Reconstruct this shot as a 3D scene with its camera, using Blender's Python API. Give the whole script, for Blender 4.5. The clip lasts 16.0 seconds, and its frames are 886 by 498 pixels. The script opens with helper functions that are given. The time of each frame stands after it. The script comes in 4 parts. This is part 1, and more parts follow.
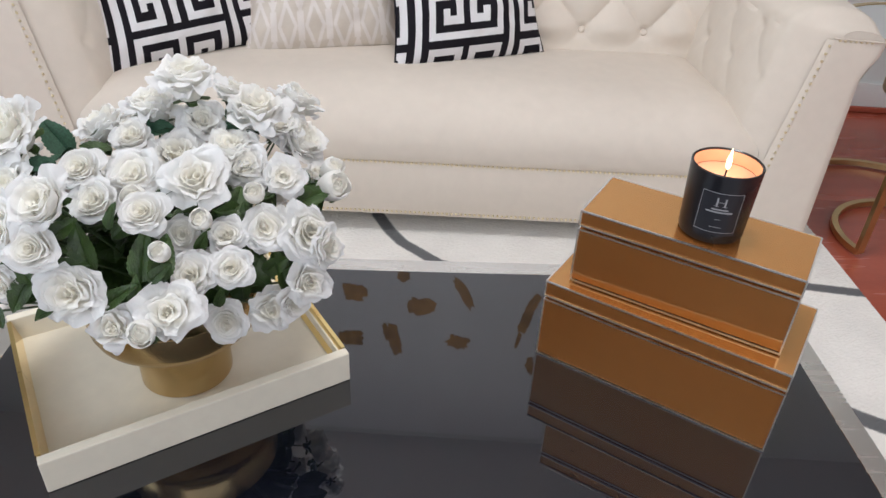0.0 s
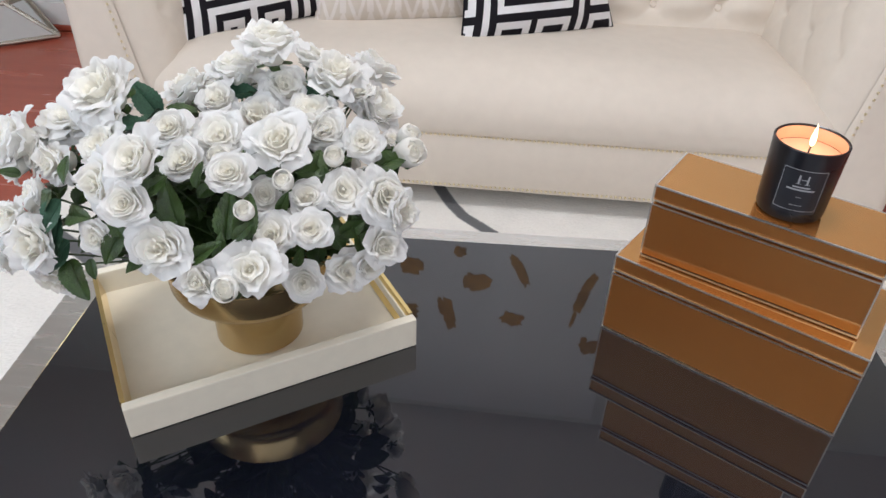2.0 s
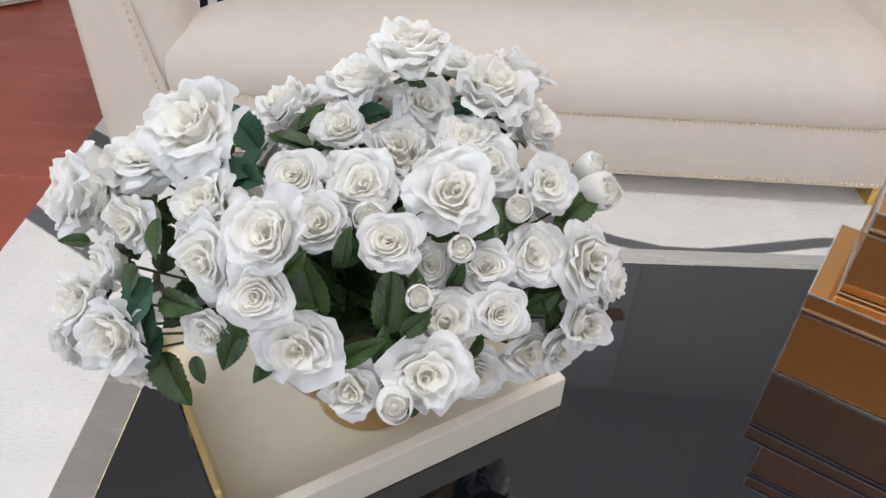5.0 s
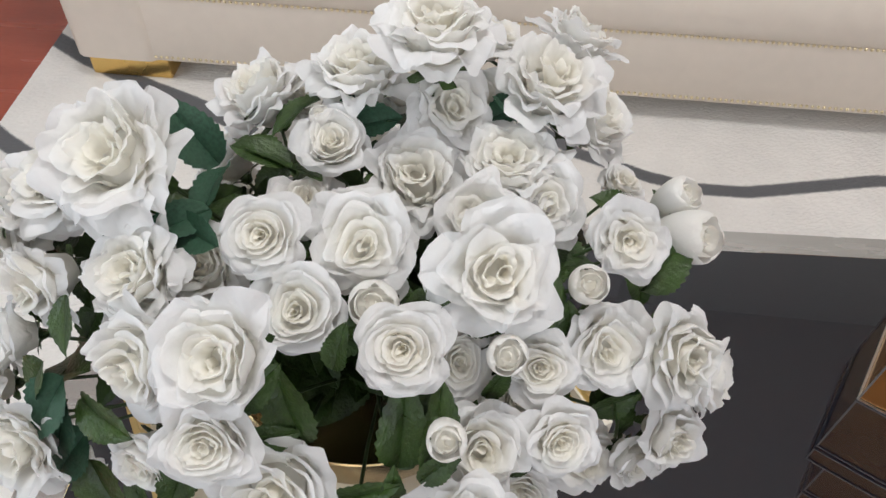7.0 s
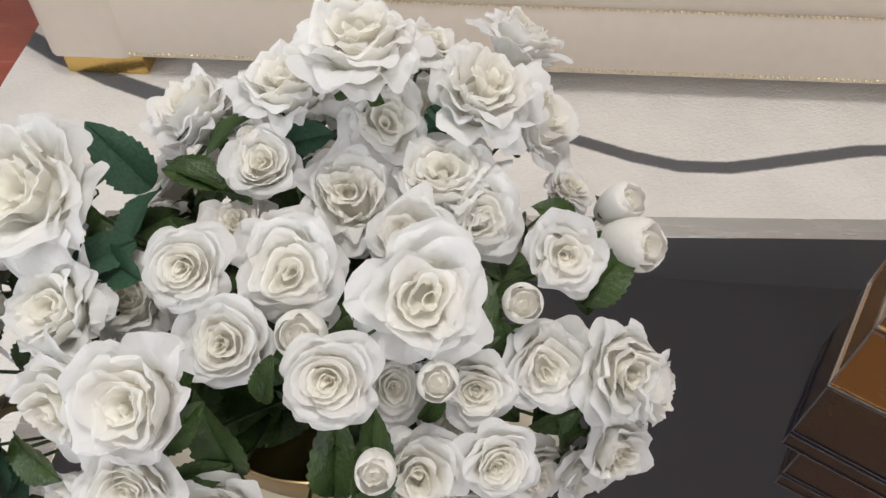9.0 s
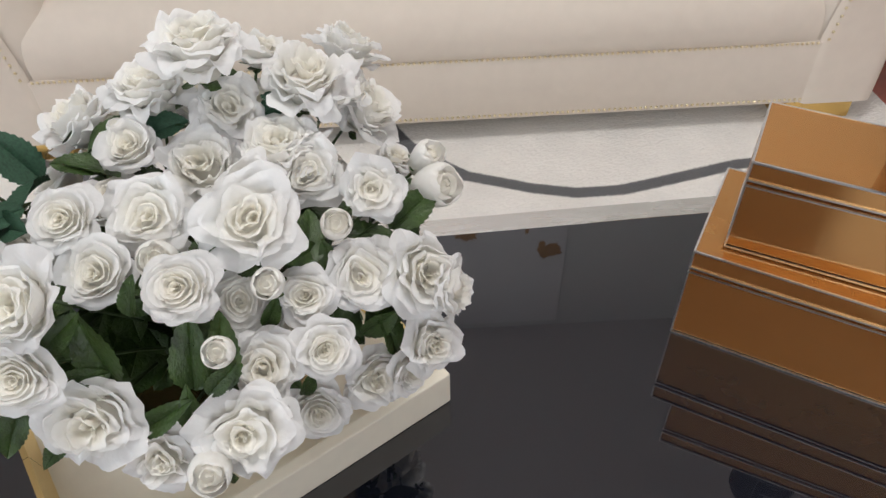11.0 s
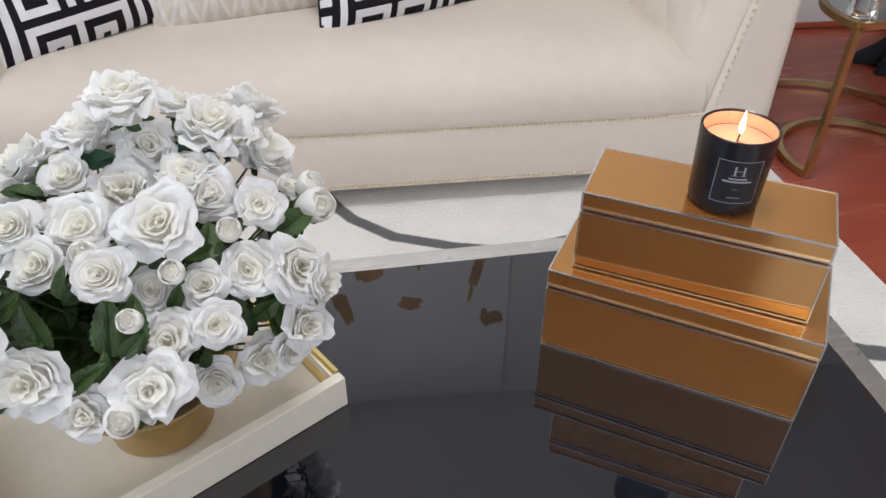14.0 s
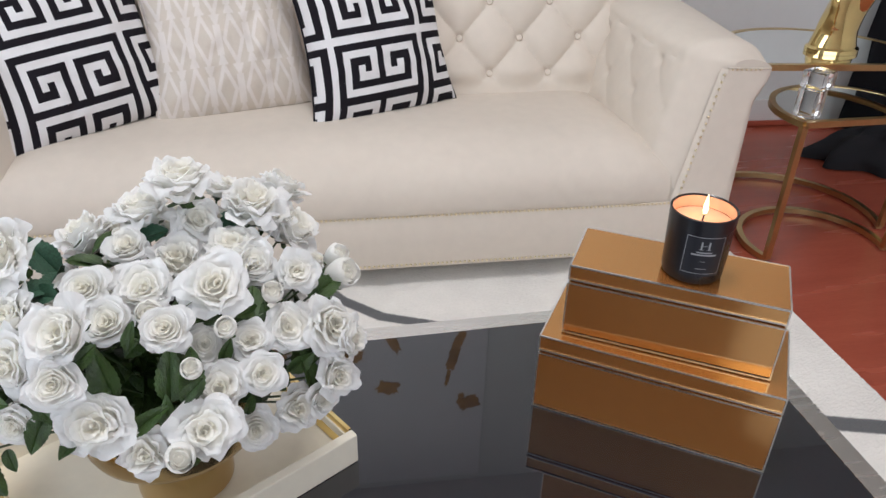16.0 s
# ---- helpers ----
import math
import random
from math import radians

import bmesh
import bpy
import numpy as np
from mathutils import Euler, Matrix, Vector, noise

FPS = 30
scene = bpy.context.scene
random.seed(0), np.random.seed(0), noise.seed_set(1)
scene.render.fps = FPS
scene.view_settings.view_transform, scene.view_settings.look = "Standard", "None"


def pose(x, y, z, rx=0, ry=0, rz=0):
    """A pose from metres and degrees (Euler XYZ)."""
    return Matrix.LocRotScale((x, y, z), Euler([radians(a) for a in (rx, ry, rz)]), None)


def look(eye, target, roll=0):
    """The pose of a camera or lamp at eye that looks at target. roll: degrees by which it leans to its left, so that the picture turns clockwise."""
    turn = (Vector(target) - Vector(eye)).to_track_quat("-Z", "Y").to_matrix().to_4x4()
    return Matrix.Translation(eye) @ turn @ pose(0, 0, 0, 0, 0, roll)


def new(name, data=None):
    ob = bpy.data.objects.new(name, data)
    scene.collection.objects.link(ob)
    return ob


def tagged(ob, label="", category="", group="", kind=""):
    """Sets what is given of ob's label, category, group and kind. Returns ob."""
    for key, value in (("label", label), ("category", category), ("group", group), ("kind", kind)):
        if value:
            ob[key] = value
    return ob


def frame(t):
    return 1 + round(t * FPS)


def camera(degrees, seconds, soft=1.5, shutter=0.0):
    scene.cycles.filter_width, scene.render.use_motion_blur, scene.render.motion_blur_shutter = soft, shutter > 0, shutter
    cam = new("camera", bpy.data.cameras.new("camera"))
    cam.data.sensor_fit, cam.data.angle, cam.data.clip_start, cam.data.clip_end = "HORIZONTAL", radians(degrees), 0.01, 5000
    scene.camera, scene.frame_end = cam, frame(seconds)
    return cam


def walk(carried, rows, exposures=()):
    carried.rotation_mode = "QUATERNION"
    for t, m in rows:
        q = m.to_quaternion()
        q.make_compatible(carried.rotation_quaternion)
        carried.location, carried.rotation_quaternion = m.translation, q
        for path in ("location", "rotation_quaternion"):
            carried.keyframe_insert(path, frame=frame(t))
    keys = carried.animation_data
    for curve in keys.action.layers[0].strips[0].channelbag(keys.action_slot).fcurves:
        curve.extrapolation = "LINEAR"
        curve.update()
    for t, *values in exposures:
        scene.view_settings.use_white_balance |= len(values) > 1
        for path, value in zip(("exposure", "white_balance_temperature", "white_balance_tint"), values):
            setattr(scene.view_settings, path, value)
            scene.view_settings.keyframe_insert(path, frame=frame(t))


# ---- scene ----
cam = camera(61.8, 16.0)
PATH = [
    (0, (0.143, -0.712, 1.074), (0.218, 0.956, -0.027), 3.0),
    (0.5, (0.138, -0.715, 1.068), (0.174, 0.938, -0.057), 2.8),
    (1, (0.133, -0.722, 1.069), (0.123, 0.919, -0.074), 2.6),
    (1.5, (0.128, -0.726, 1.069), (0.08, 0.907, -0.084), 2.3),
    (2, (0.124, -0.723, 1.069), (0.059, 0.907, -0.087), 2.2),
    (2.5, (0.126, -0.714, 1.065), (0.067, 0.914, -0.096), 2.1),
    (3, (0.106, -0.691, 1.059), (0.071, 0.932, -0.108), 1.9),
    (3.5, (0.052, -0.651, 1.055), (0.042, 0.963, -0.126), 1.7),
    (4, (-0.012, -0.618, 1.049), (-0.008, 0.982, -0.15), 1.8),
    (4.2, (-0.033, -0.605, 1.047), (-0.038, 0.989, -0.162), 1.5),
    (6.3, (-0.064, -0.404, 1.022), (-0.052, 1.01, -0.393), 3.3),
    (6.5, (-0.068, -0.387, 1.019), (-0.054, 0.999, -0.422), 3.4),
    (7, (-0.074, -0.35, 1.011), (-0.066, 0.987, -0.477), 3.2),
    (7.5, (-0.08, -0.32, 1.007), (-0.073, 0.977, -0.516), 2.9),
    (8, (-0.076, -0.31, 1.008), (-0.058, 0.968, -0.53), 2.8),
    (8.2, (-0.07, -0.311, 1.01), (-0.054, 0.963, -0.531), 2.4),
    (10.3, (0.002, -0.403, 1.03), (0.056, 0.999, -0.396), -1.5),
    (10.5, (0.008, -0.419, 1.028), (0.085, 1.006, -0.373), -1.8),
    (11, (0.03, -0.458, 1.033), (0.159, 0.982, -0.349), -1.5),
    (11.5, (0.047, -0.496, 1.038), (0.229, 0.969, -0.312), -1.2),
    (12, (0.073, -0.515, 1.048), (0.286, 0.97, -0.275), -0.8),
    (12.5, (0.109, -0.538, 1.055), (0.338, 0.974, -0.234), -0.5),
    (13, (0.127, -0.567, 1.062), (0.365, 0.962, -0.205), -0.2),
    (13.5, (0.115, -0.588, 1.064), (0.36, 0.964, -0.174), -0.1),
    (14, (0.083, -0.603, 1.073), (0.343, 0.964, -0.141), 0.1),
    (14.5, (0.049, -0.627, 1.074), (0.333, 0.966, -0.102), 0.3),
    (15, (0.033, -0.65, 1.082), (0.347, 0.974, -0.041), 0.6),
    (15.5, (0.029, -0.671, 1.095), (0.374, 0.985, 0.029), 1.1),
    (16, (0.029, -0.685, 1.108), (0.391, 1.001, 0.095), 1.6),
]
walk(cam, [(t, look(eye, target, roll)) for t, eye, target, roll in PATH], [(0, -0.03, 6210, 10), (4, -0.02, 6210, 10), (6.5, -0.22, 6270, 10), (7, -0.23, 6420, 10), (8, -0.19, 6660, 10), (10.5, -0.24, 6600, 10), (12.5, -0.05, 6130, 10), (16, -0.12, 6200, 10)])

# ---------------- world and large lights ----------------
world = bpy.data.worlds.new("world")
scene.world = world
world.use_nodes = True
wn = world.node_tree.nodes
sky = wn.new("ShaderNodeTexSky")
sky.sky_type = 'NISHITA'
sky.sun_disc = False
sky.sun_elevation = radians(40)
sky.sun_rotation = radians(200)
world.node_tree.links.new(sky.outputs[0], wn["Background"].inputs[0])
wn["Background"].inputs[1].default_value = 0.12


def window_light(name, m, sx, sy, watts, color):
    lamp = bpy.data.lights.new(name, 'AREA')
    lamp.shape, lamp.size, lamp.size_y, lamp.energy, lamp.color = 'RECTANGLE', sx, sy, watts, color
    ob = new(name, lamp)
    ob.matrix_world = m
    return ob


window_light("window_daylight_left", look((-2.36, -0.9, 1.55), (0.0, -0.6, 1.45)), 2.0, 1.5, 35, (0.86, 0.94, 1.0))
window_light("window_daylight_rear", look((0.9, -2.76, 2.05), (0.9, 0.0, 1.80)), 3.4, 1.46, 36, (0.98, 0.98, 1.0))

# round ceiling light over the coffee table
lamp_top = bpy.data.lights.new("ceiling_light_glow", 'AREA')
lamp_top.shape, lamp_top.size, lamp_top.energy, lamp_top.color = 'DISK', 0.60, 30, (1.0, 0.98, 0.97)
lamp_ob = new("ceiling_light_glow", lamp_top)
lamp_ob.matrix_world = pose(0.15, 0.15, 2.82)

# ---------------- materials ----------------


def material(name, color, rough=0.5, metal=0.0, vary=0.08, scale=18.0, bump=0.0, bump_scale=220.0, spec=0.5,
             coat=0.0, sheen=0.0, second=None, stretch=(1, 1, 1), rough_vary=0.0, subsurface=0.0):
    """Principled surface with two scales of variation in colour and a fine relief."""
    m = bpy.data.materials.new(name)
    m.use_nodes = True
    n, l = m.node_tree.nodes, m.node_tree.links
    b = n["Principled BSDF"]
    b.inputs["Roughness"].default_value = rough
    b.inputs["Metallic"].default_value = metal
    b.inputs["Specular IOR Level"].default_value = spec
    b.inputs["Coat Weight"].default_value = coat
    b.inputs["Coat Roughness"].default_value = 0.05
    b.inputs["Sheen Weight"].default_value = sheen
    b.inputs["Sheen Roughness"].default_value = 0.4
    if subsurface:
        b.inputs["Subsurface Weight"].default_value = subsurface
        b.inputs["Subsurface Radius"].default_value = (0.01, 0.008, 0.006)
        b.inputs["Subsurface Scale"].default_value = 0.5
    tc = n.new("ShaderNodeTexCoord")
    mp = n.new("ShaderNodeMapping")
    mp.inputs["Scale"].default_value = stretch
    l.new(tc.outputs["Object"], mp.inputs["Vector"])
    big, fine = n.new("ShaderNodeTexNoise"), n.new("ShaderNodeTexNoise")
    big.inputs["Scale"].default_value, fine.inputs["Scale"].default_value = scale / 4, scale * 6
    big.inputs["Detail"].default_value, fine.inputs["Detail"].default_value = 3, 4
    l.new(mp.outputs[0], big.inputs["Vector"])
    l.new(mp.outputs[0], fine.inputs["Vector"])
    add = n.new("ShaderNodeMath")
    add.operation = 'ADD'
    l.new(big.outputs["Fac"], add.inputs[0])
    half = n.new("ShaderNodeMath")
    half.operation = 'MULTIPLY'
    half.inputs[1].default_value = 0.5
    l.new(fine.outputs["Fac"], half.inputs[0])
    l.new(half.outputs[0], add.inputs[1])
    ramp = n.new("ShaderNodeValToRGB")
    other = second or tuple(max(0.0, c * (1 - 2 * vary)) for c in color)
    ramp.color_ramp.elements[0].position, ramp.color_ramp.elements[1].position = 0.5, 0.95
    ramp.color_ramp.elements[0].color = (*other, 1)
    ramp.color_ramp.elements[1].color = (*color, 1)
    l.new(add.outputs[0], ramp.inputs[0])
    l.new(ramp.outputs[0], b.inputs["Base Color"])
    if rough_vary:
        mr = n.new("ShaderNodeMapRange")
        mr.inputs["To Min"].default_value, mr.inputs["To Max"].default_value = max(0.0, rough - rough_vary), rough + rough_vary
        l.new(big.outputs["Fac"], mr.inputs["Value"])
        l.new(mr.outputs[0], b.inputs["Roughness"])
    if bump:
        bt = n.new("ShaderNodeTexNoise")
        bt.inputs["Scale"].default_value, bt.inputs["Detail"].default_value = bump_scale, 3
        l.new(mp.outputs[0], bt.inputs["Vector"])
        bp = n.new("ShaderNodeBump")
        bp.inputs["Strength"].default_value, bp.inputs["Distance"].default_value = bump, 0.002
        l.new(bt.outputs["Fac"], bp.inputs["Height"])
        l.new(bp.outputs[0], b.inputs["Normal"])
    return m


velvet = material("cream_velvet", (0.715, 0.632, 0.540), 0.85, vary=0.045, scale=5, bump=0.12, bump_scale=420, sheen=0.14, spec=0.2)
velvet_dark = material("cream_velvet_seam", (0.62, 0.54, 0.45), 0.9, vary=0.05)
brass_nail = material("antique_brass", (0.86, 0.74, 0.50), 0.35, 0.7, vary=0.1, scale=60)
gold_foot = material("gold_lacquer", (0.80, 0.55, 0.20), 0.25, 1.0, vary=0.08, scale=40, rough_vary=0.08)
rug_white = material("ivory_pile", (0.87, 0.835, 0.78), 0.95, vary=0.05, scale=30, bump=0.10, bump_scale=420, spec=0.1)
wall_paint = material("pale_grey_paint", (0.73, 0.75, 0.735), 0.7, vary=0.03, scale=4, bump=0.15, bump_scale=90)
ceiling_paint = material("white_ceiling_paint", (0.80, 0.80, 0.79), 0.8, vary=0.02, scale=4)
white_trim = material("white_gloss_trim", (0.78, 0.77, 0.75), 0.35, vary=0.03)
wood_red = material("red_mahogany_floor", (0.42, 0.100, 0.058), 0.26, vary=0.1, scale=16, second=(0.33, 0.072, 0.042),
                    stretch=(0.5, 4, 1), bump=0.03, bump_scale=80, rough_vary=0.06)
black_glass = material("black_glass", (0.006, 0.007, 0.012), 0.02, vary=0.05, spec=0.55)
chrome = material("polished_steel", (0.90, 0.89, 0.88), 0.30, 1.0, vary=0.04, scale=30, rough_vary=0.06)
steel_brushed = material("brushed_steel", (0.84, 0.82, 0.78), 0.26, 1.0, vary=0.06, scale=50, stretch=(1, 8, 1), rough_vary=0.08)
brass = material("brushed_brass", (0.56, 0.41, 0.21), 0.22, 1.0, vary=0.05, scale=14, stretch=(1, 1, 0.05), rough_vary=0.07)
gold_polish = material("polished_gold", (0.88, 0.68, 0.30), 0.05, 1.0, vary=0.05, rough_vary=0.05)
gold_satin = material("satin_gold_metal", (0.62, 0.46, 0.22), 0.32, 1.0, vary=0.12, scale=40, rough_vary=0.1)
tray_cream = material("cream_lacquer", (0.87, 0.80, 0.655), 0.36, vary=0.05, scale=10, bump=0.06, bump_scale=300)
jar_black = material("satin_black_glass", (0.012, 0.012, 0.016), 0.28, vary=0.2, spec=0.5, rough_vary=0.06)
label_black = material("label_paper", (0.015, 0.016, 0.022), 0.5, vary=0.1)
label_ink = material("label_silver_ink", (0.36, 0.36, 0.37), 0.4, vary=0.05)
wax = material("warm_wax", (0.86, 0.50, 0.32), 0.4, vary=0.04, subsurface=0.3)
leaf_dark = material("silk_leaf_dark", (0.048, 0.092, 0.020), 0.38, vary=0.38, scale=9, bump=0.5, bump_scale=14, spec=0.4)
leaf_teal = material("silk_leaf_bluegreen", (0.040, 0.105, 0.060), 0.55, vary=0.25, scale=90, bump=0.3, bump_scale=200, spec=0.3)
stem_green = material("plastic_stem", (0.06, 0.10, 0.035), 0.5, vary=0.2, scale=80)
cloth_black = material("black_print", (0.015, 0.013, 0.017), 0.9, spec=0.15, vary=0.15, scale=60, bump=0.15, bump_scale=500)
cloth_white = material("white_print", (0.74, 0.72, 0.72), 0.85, vary=0.03, scale=40, bump=0.15, bump_scale=500)
damask_a = material("beige_satin", (0.62, 0.545, 0.465), 0.55, vary=0.05, scale=40, bump=0.1, bump_scale=500, sheen=0.2)
damask_b = material("ivory_velvet_print", (0.73, 0.665, 0.615), 0.7, vary=0.05, scale=40, bump=0.15, bump_scale=500, sheen=0.2)
drape_black = material("black_drape", (0.012, 0.012, 0.016), 0.9, vary=0.2, scale=30, bump=0.2)
canvas_white = material("canvas_paint", (0.86, 0.87, 0.885), 0.8, vary=0.05, scale=8, bump=0.2, bump_scale=300)
gold_leaf = material("gold_leaf_paint", (0.60, 0.34, 0.10), 0.5, 0.1, vary=0.25, scale=80, bump=0.4, bump_scale=120)
mirror = material("silvered_mirror", (0.80, 0.82, 0.82), 0.02, 1.0, vary=0.01)
bead_silver = material("aged_silver", (0.55, 0.50, 0.42), 0.35, 1.0, vary=0.15, scale=60)


def clear(name, ior, tint=(1, 1, 1)):
    m = bpy.data.materials.new(name)
    m.use_nodes = True
    b = m.node_tree.nodes["Principled BSDF"]
    b.inputs["Base Color"].default_value = (*tint, 1)
    b.inputs["Transmission Weight"].default_value = 1.0
    b.inputs["Roughness"].default_value = 0.01
    b.inputs["IOR"].default_value = ior
    return m


def tinted_mirror(name, paint, shine):
    """Amber back-painted glass over a mirror coat."""
    m = material(name, paint, 0.06, vary=0.04, scale=6, spec=0.5)
    n, l = m.node_tree.nodes, m.node_tree.links
    gl, mix = n.new("ShaderNodeBsdfGlossy"), n.new("ShaderNodeMixShader")
    gl.inputs["Color"].default_value = (*shine, 1)
    gl.inputs["Roughness"].default_value = 0.09
    mix.inputs[0].default_value = 0.42
    l.new(n["Principled BSDF"].outputs[0], mix.inputs[1])
    l.new(gl.outputs[0], mix.inputs[2])
    l.new(mix.outputs[0], n["Material Output"].inputs[0])
    return m


amber = tinted_mirror("amber_mirror_glass", (0.36, 0.130, 0.032), (0.90, 0.57, 0.22))
crystal = clear("clear_crystal", 1.5)


def glowing(name, color, strength):
    m = bpy.data.materials.new(name)
    m.use_nodes = True
    b = m.node_tree.nodes["Principled BSDF"]
    b.inputs["Base Color"].default_value = (*color, 1)
    b.inputs["Emission Color"].default_value = (*color, 1)
    b.inputs["Emission Strength"].default_value = strength
    return m




def silk(name, color, heart):
    """Thin petal cloth, creamier towards the heart of a flower; part of the light shines through it."""
    m = material(name, color, 0.55, vary=0.02, scale=3, bump=0.35, bump_scale=9, spec=0.25)
    n, l = m.node_tree.nodes, m.node_tree.links
    b = n["Principled BSDF"]
    tr, mix = n.new("ShaderNodeBsdfTranslucent"), n.new("ShaderNodeMixShader")
    tc, flat, dist, ramp, tint = (n.new(k) for k in ("ShaderNodeTexCoord", "ShaderNodeVectorMath", "ShaderNodeVectorMath", "ShaderNodeMapRange", "ShaderNodeMix"))
    flat.operation, dist.operation = 'MULTIPLY', 'LENGTH'
    flat.inputs[1].default_value = (1, 1, 0)
    l.new(tc.outputs["Object"], flat.inputs[0])
    l.new(flat.outputs[0], dist.inputs[0])
    ramp.inputs["From Min"].default_value, ramp.inputs["From Max"].default_value = 0.10, 0.85
    ramp.interpolation_type = 'SMOOTHSTEP'
    l.new(dist.outputs["Value"], ramp.inputs["Value"])
    tint.data_type = 'RGBA'
    tint.inputs[6].default_value = (*heart, 1)
    l.new(ramp.outputs[0], tint.inputs[0])
    l.new(b.inputs["Base Color"].links[0].from_socket, tint.inputs[7])
    l.new(tint.outputs[2], b.inputs["Base Color"])
    l.new(tint.outputs[2], tr.inputs["Color"])
    mix.inputs[0].default_value = 0.48
    l.new(b.outputs[0], mix.inputs[1])
    l.new(tr.outputs[0], mix.inputs[2])
    l.new(mix.outputs[0], n["Material Output"].inputs[0])
    return m


petal = silk("silk_petal", (0.968, 0.963, 0.952), (0.97, 0.945, 0.870))
black_glass.node_tree.nodes["Principled BSDF"].inputs["IOR"].default_value = 1.85
flame_glow = glowing("flame_glow", (1.0, 0.78, 0.42), 6.0)

# ---------------- building helpers ----------------


def mesh_of(name, bm, mats, smooth=True):
    bmesh.ops.recalc_face_normals(bm, faces=bm.faces)
    me = bpy.data.meshes.new(name)
    bm.to_mesh(me)
    bm.free()
    for m in (mats if isinstance(mats, (list, tuple)) else [mats]):
        me.materials.append(m)
    if smooth:
        me.shade_smooth()
        me.set_sharp_from_angle(angle=radians(38))
    return me


def part(name, bm, mats, parent=None, label="", smooth=True, m=None):
    ob = new(name, mesh_of(name, bm, mats, smooth))
    if parent is not None:
        ob.parent = parent
    if m is not None:
        ob.matrix_basis = m
    if label:
        tagged(ob, label)
    return ob


def thing(name, m, label, category, group=""):
    ob = new(name)
    ob.empty_display_size = 0.05
    ob.matrix_basis = m
    return tagged(ob, label, category, group)


def add_box(bm, x0, x1, y0, y1, z0, z1, bevel=0.0, seg=2):
    r = bmesh.ops.create_cube(bm, size=1.0)
    bmesh.ops.scale(bm, vec=(x1 - x0, y1 - y0, z1 - z0), verts=r["verts"])
    bmesh.ops.translate(bm, vec=((x0 + x1) / 2, (y0 + y1) / 2, (z0 + z1) / 2), verts=r["verts"])
    if bevel:
        edges = list({e for v in r["verts"] for e in v.link_edges})
        bmesh.ops.bevel(bm, geom=edges, offset=bevel, segments=seg, profile=0.6, affect='EDGES')
    return bm


def box(x0, x1, y0, y1, z0, z1, bevel=0.0, seg=2):
    return add_box(bmesh.new(), x0, x1, y0, y1, z0, z1, bevel, seg)


def lathe(profile, n=48, bm=None):
    """Turn (radius, height) pairs round the z axis."""
    bm = bm or bmesh.new()
    rings = []
    for r, z in profile:
        if r < 1e-5:
            rings.append([bm.verts.new((0, 0, z))])
        else:
            rings.append([bm.verts.new((r * math.cos(2 * math.pi * k / n), r * math.sin(2 * math.pi * k / n), z)) for k in range(n)])
    for a, b in zip(rings, rings[1:]):
        for k in range(n):
            q = [a[k % len(a)], a[(k + 1) % len(a)], b[(k + 1) % len(b)], b[k % len(b)]]
            q = list(dict.fromkeys(q))
            if len(q) > 2:
                bm.faces.new(q)
    return bm


def surface(nu, nv, f, bm=None, mat_of=None, loop=False):
    """A grid of points f(u, v) with u, v from 0 to 1; mat_of picks a material slot by the middle of each face."""
    bm = bm or bmesh.new()
    vs = [[bm.verts.new(f(i / nu, j / nv)) for i in range(nu + (0 if loop else 1))] for j in range(nv + 1)]
    wide = len(vs[0])
    for j in range(nv):
        for i in range(nu):
            k = (i + 1) % wide
            fc = bm.faces.new((vs[j][i], vs[j][k], vs[j + 1][k], vs[j + 1][i]))
            if mat_of:
                fc.material_index = mat_of((i + 0.5) / nu, (j + 0.5) / nv)
    return bm


def tube(points, radius, n=8, bm=None, closed=False, square=False):
    """A bar of round or square section along points."""
    bm = bm or bmesh.new()
    pts = [Vector(p) for p in points]
    rings = []
    cnt = len(pts)
    for i, p in enumerate(pts):
        a = pts[(i - 1) % cnt] if closed or i else p
        b = pts[(i + 1) % cnt] if closed or i < cnt - 1 else p
        d = (b - a).normalized()
        up = Vector((0, 0, 1)) if abs(d.z) < 0.9 else Vector((0, 1, 0))
        s = d.cross(up).normalized()
        t = s.cross(d)
        r = radius[i] if isinstance(radius, (list, tuple)) else radius
        m = 4 if square else n
        off = math.pi / 4 if square else 0
        k = r * (math.sqrt(2) if square else 1)
        rings.append([bm.verts.new(p + (s * math.cos(2 * math.pi * q / m + off) + t * math.sin(2 * math.pi * q / m + off)) * k) for q in range(m)])
    pairs = list(zip(rings, rings[1:])) + ([(rings[-1], rings[0])] if closed else [])
    for a, b in pairs:
        for q in range(len(a)):
            bm.faces.new((a[q], a[(q + 1) % len(a)], b[(q + 1) % len(a)], b[q]))
    if not closed:
        bm.faces.new(rings[0])
        bm.faces.new(rings[-1])
    return bm


def lerp(a, b, t):
    return a + (b - a) * t


def smooth01(t):
    t = min(1.0, max(0.0, t))
    return t * t * (3 - 2 * t)


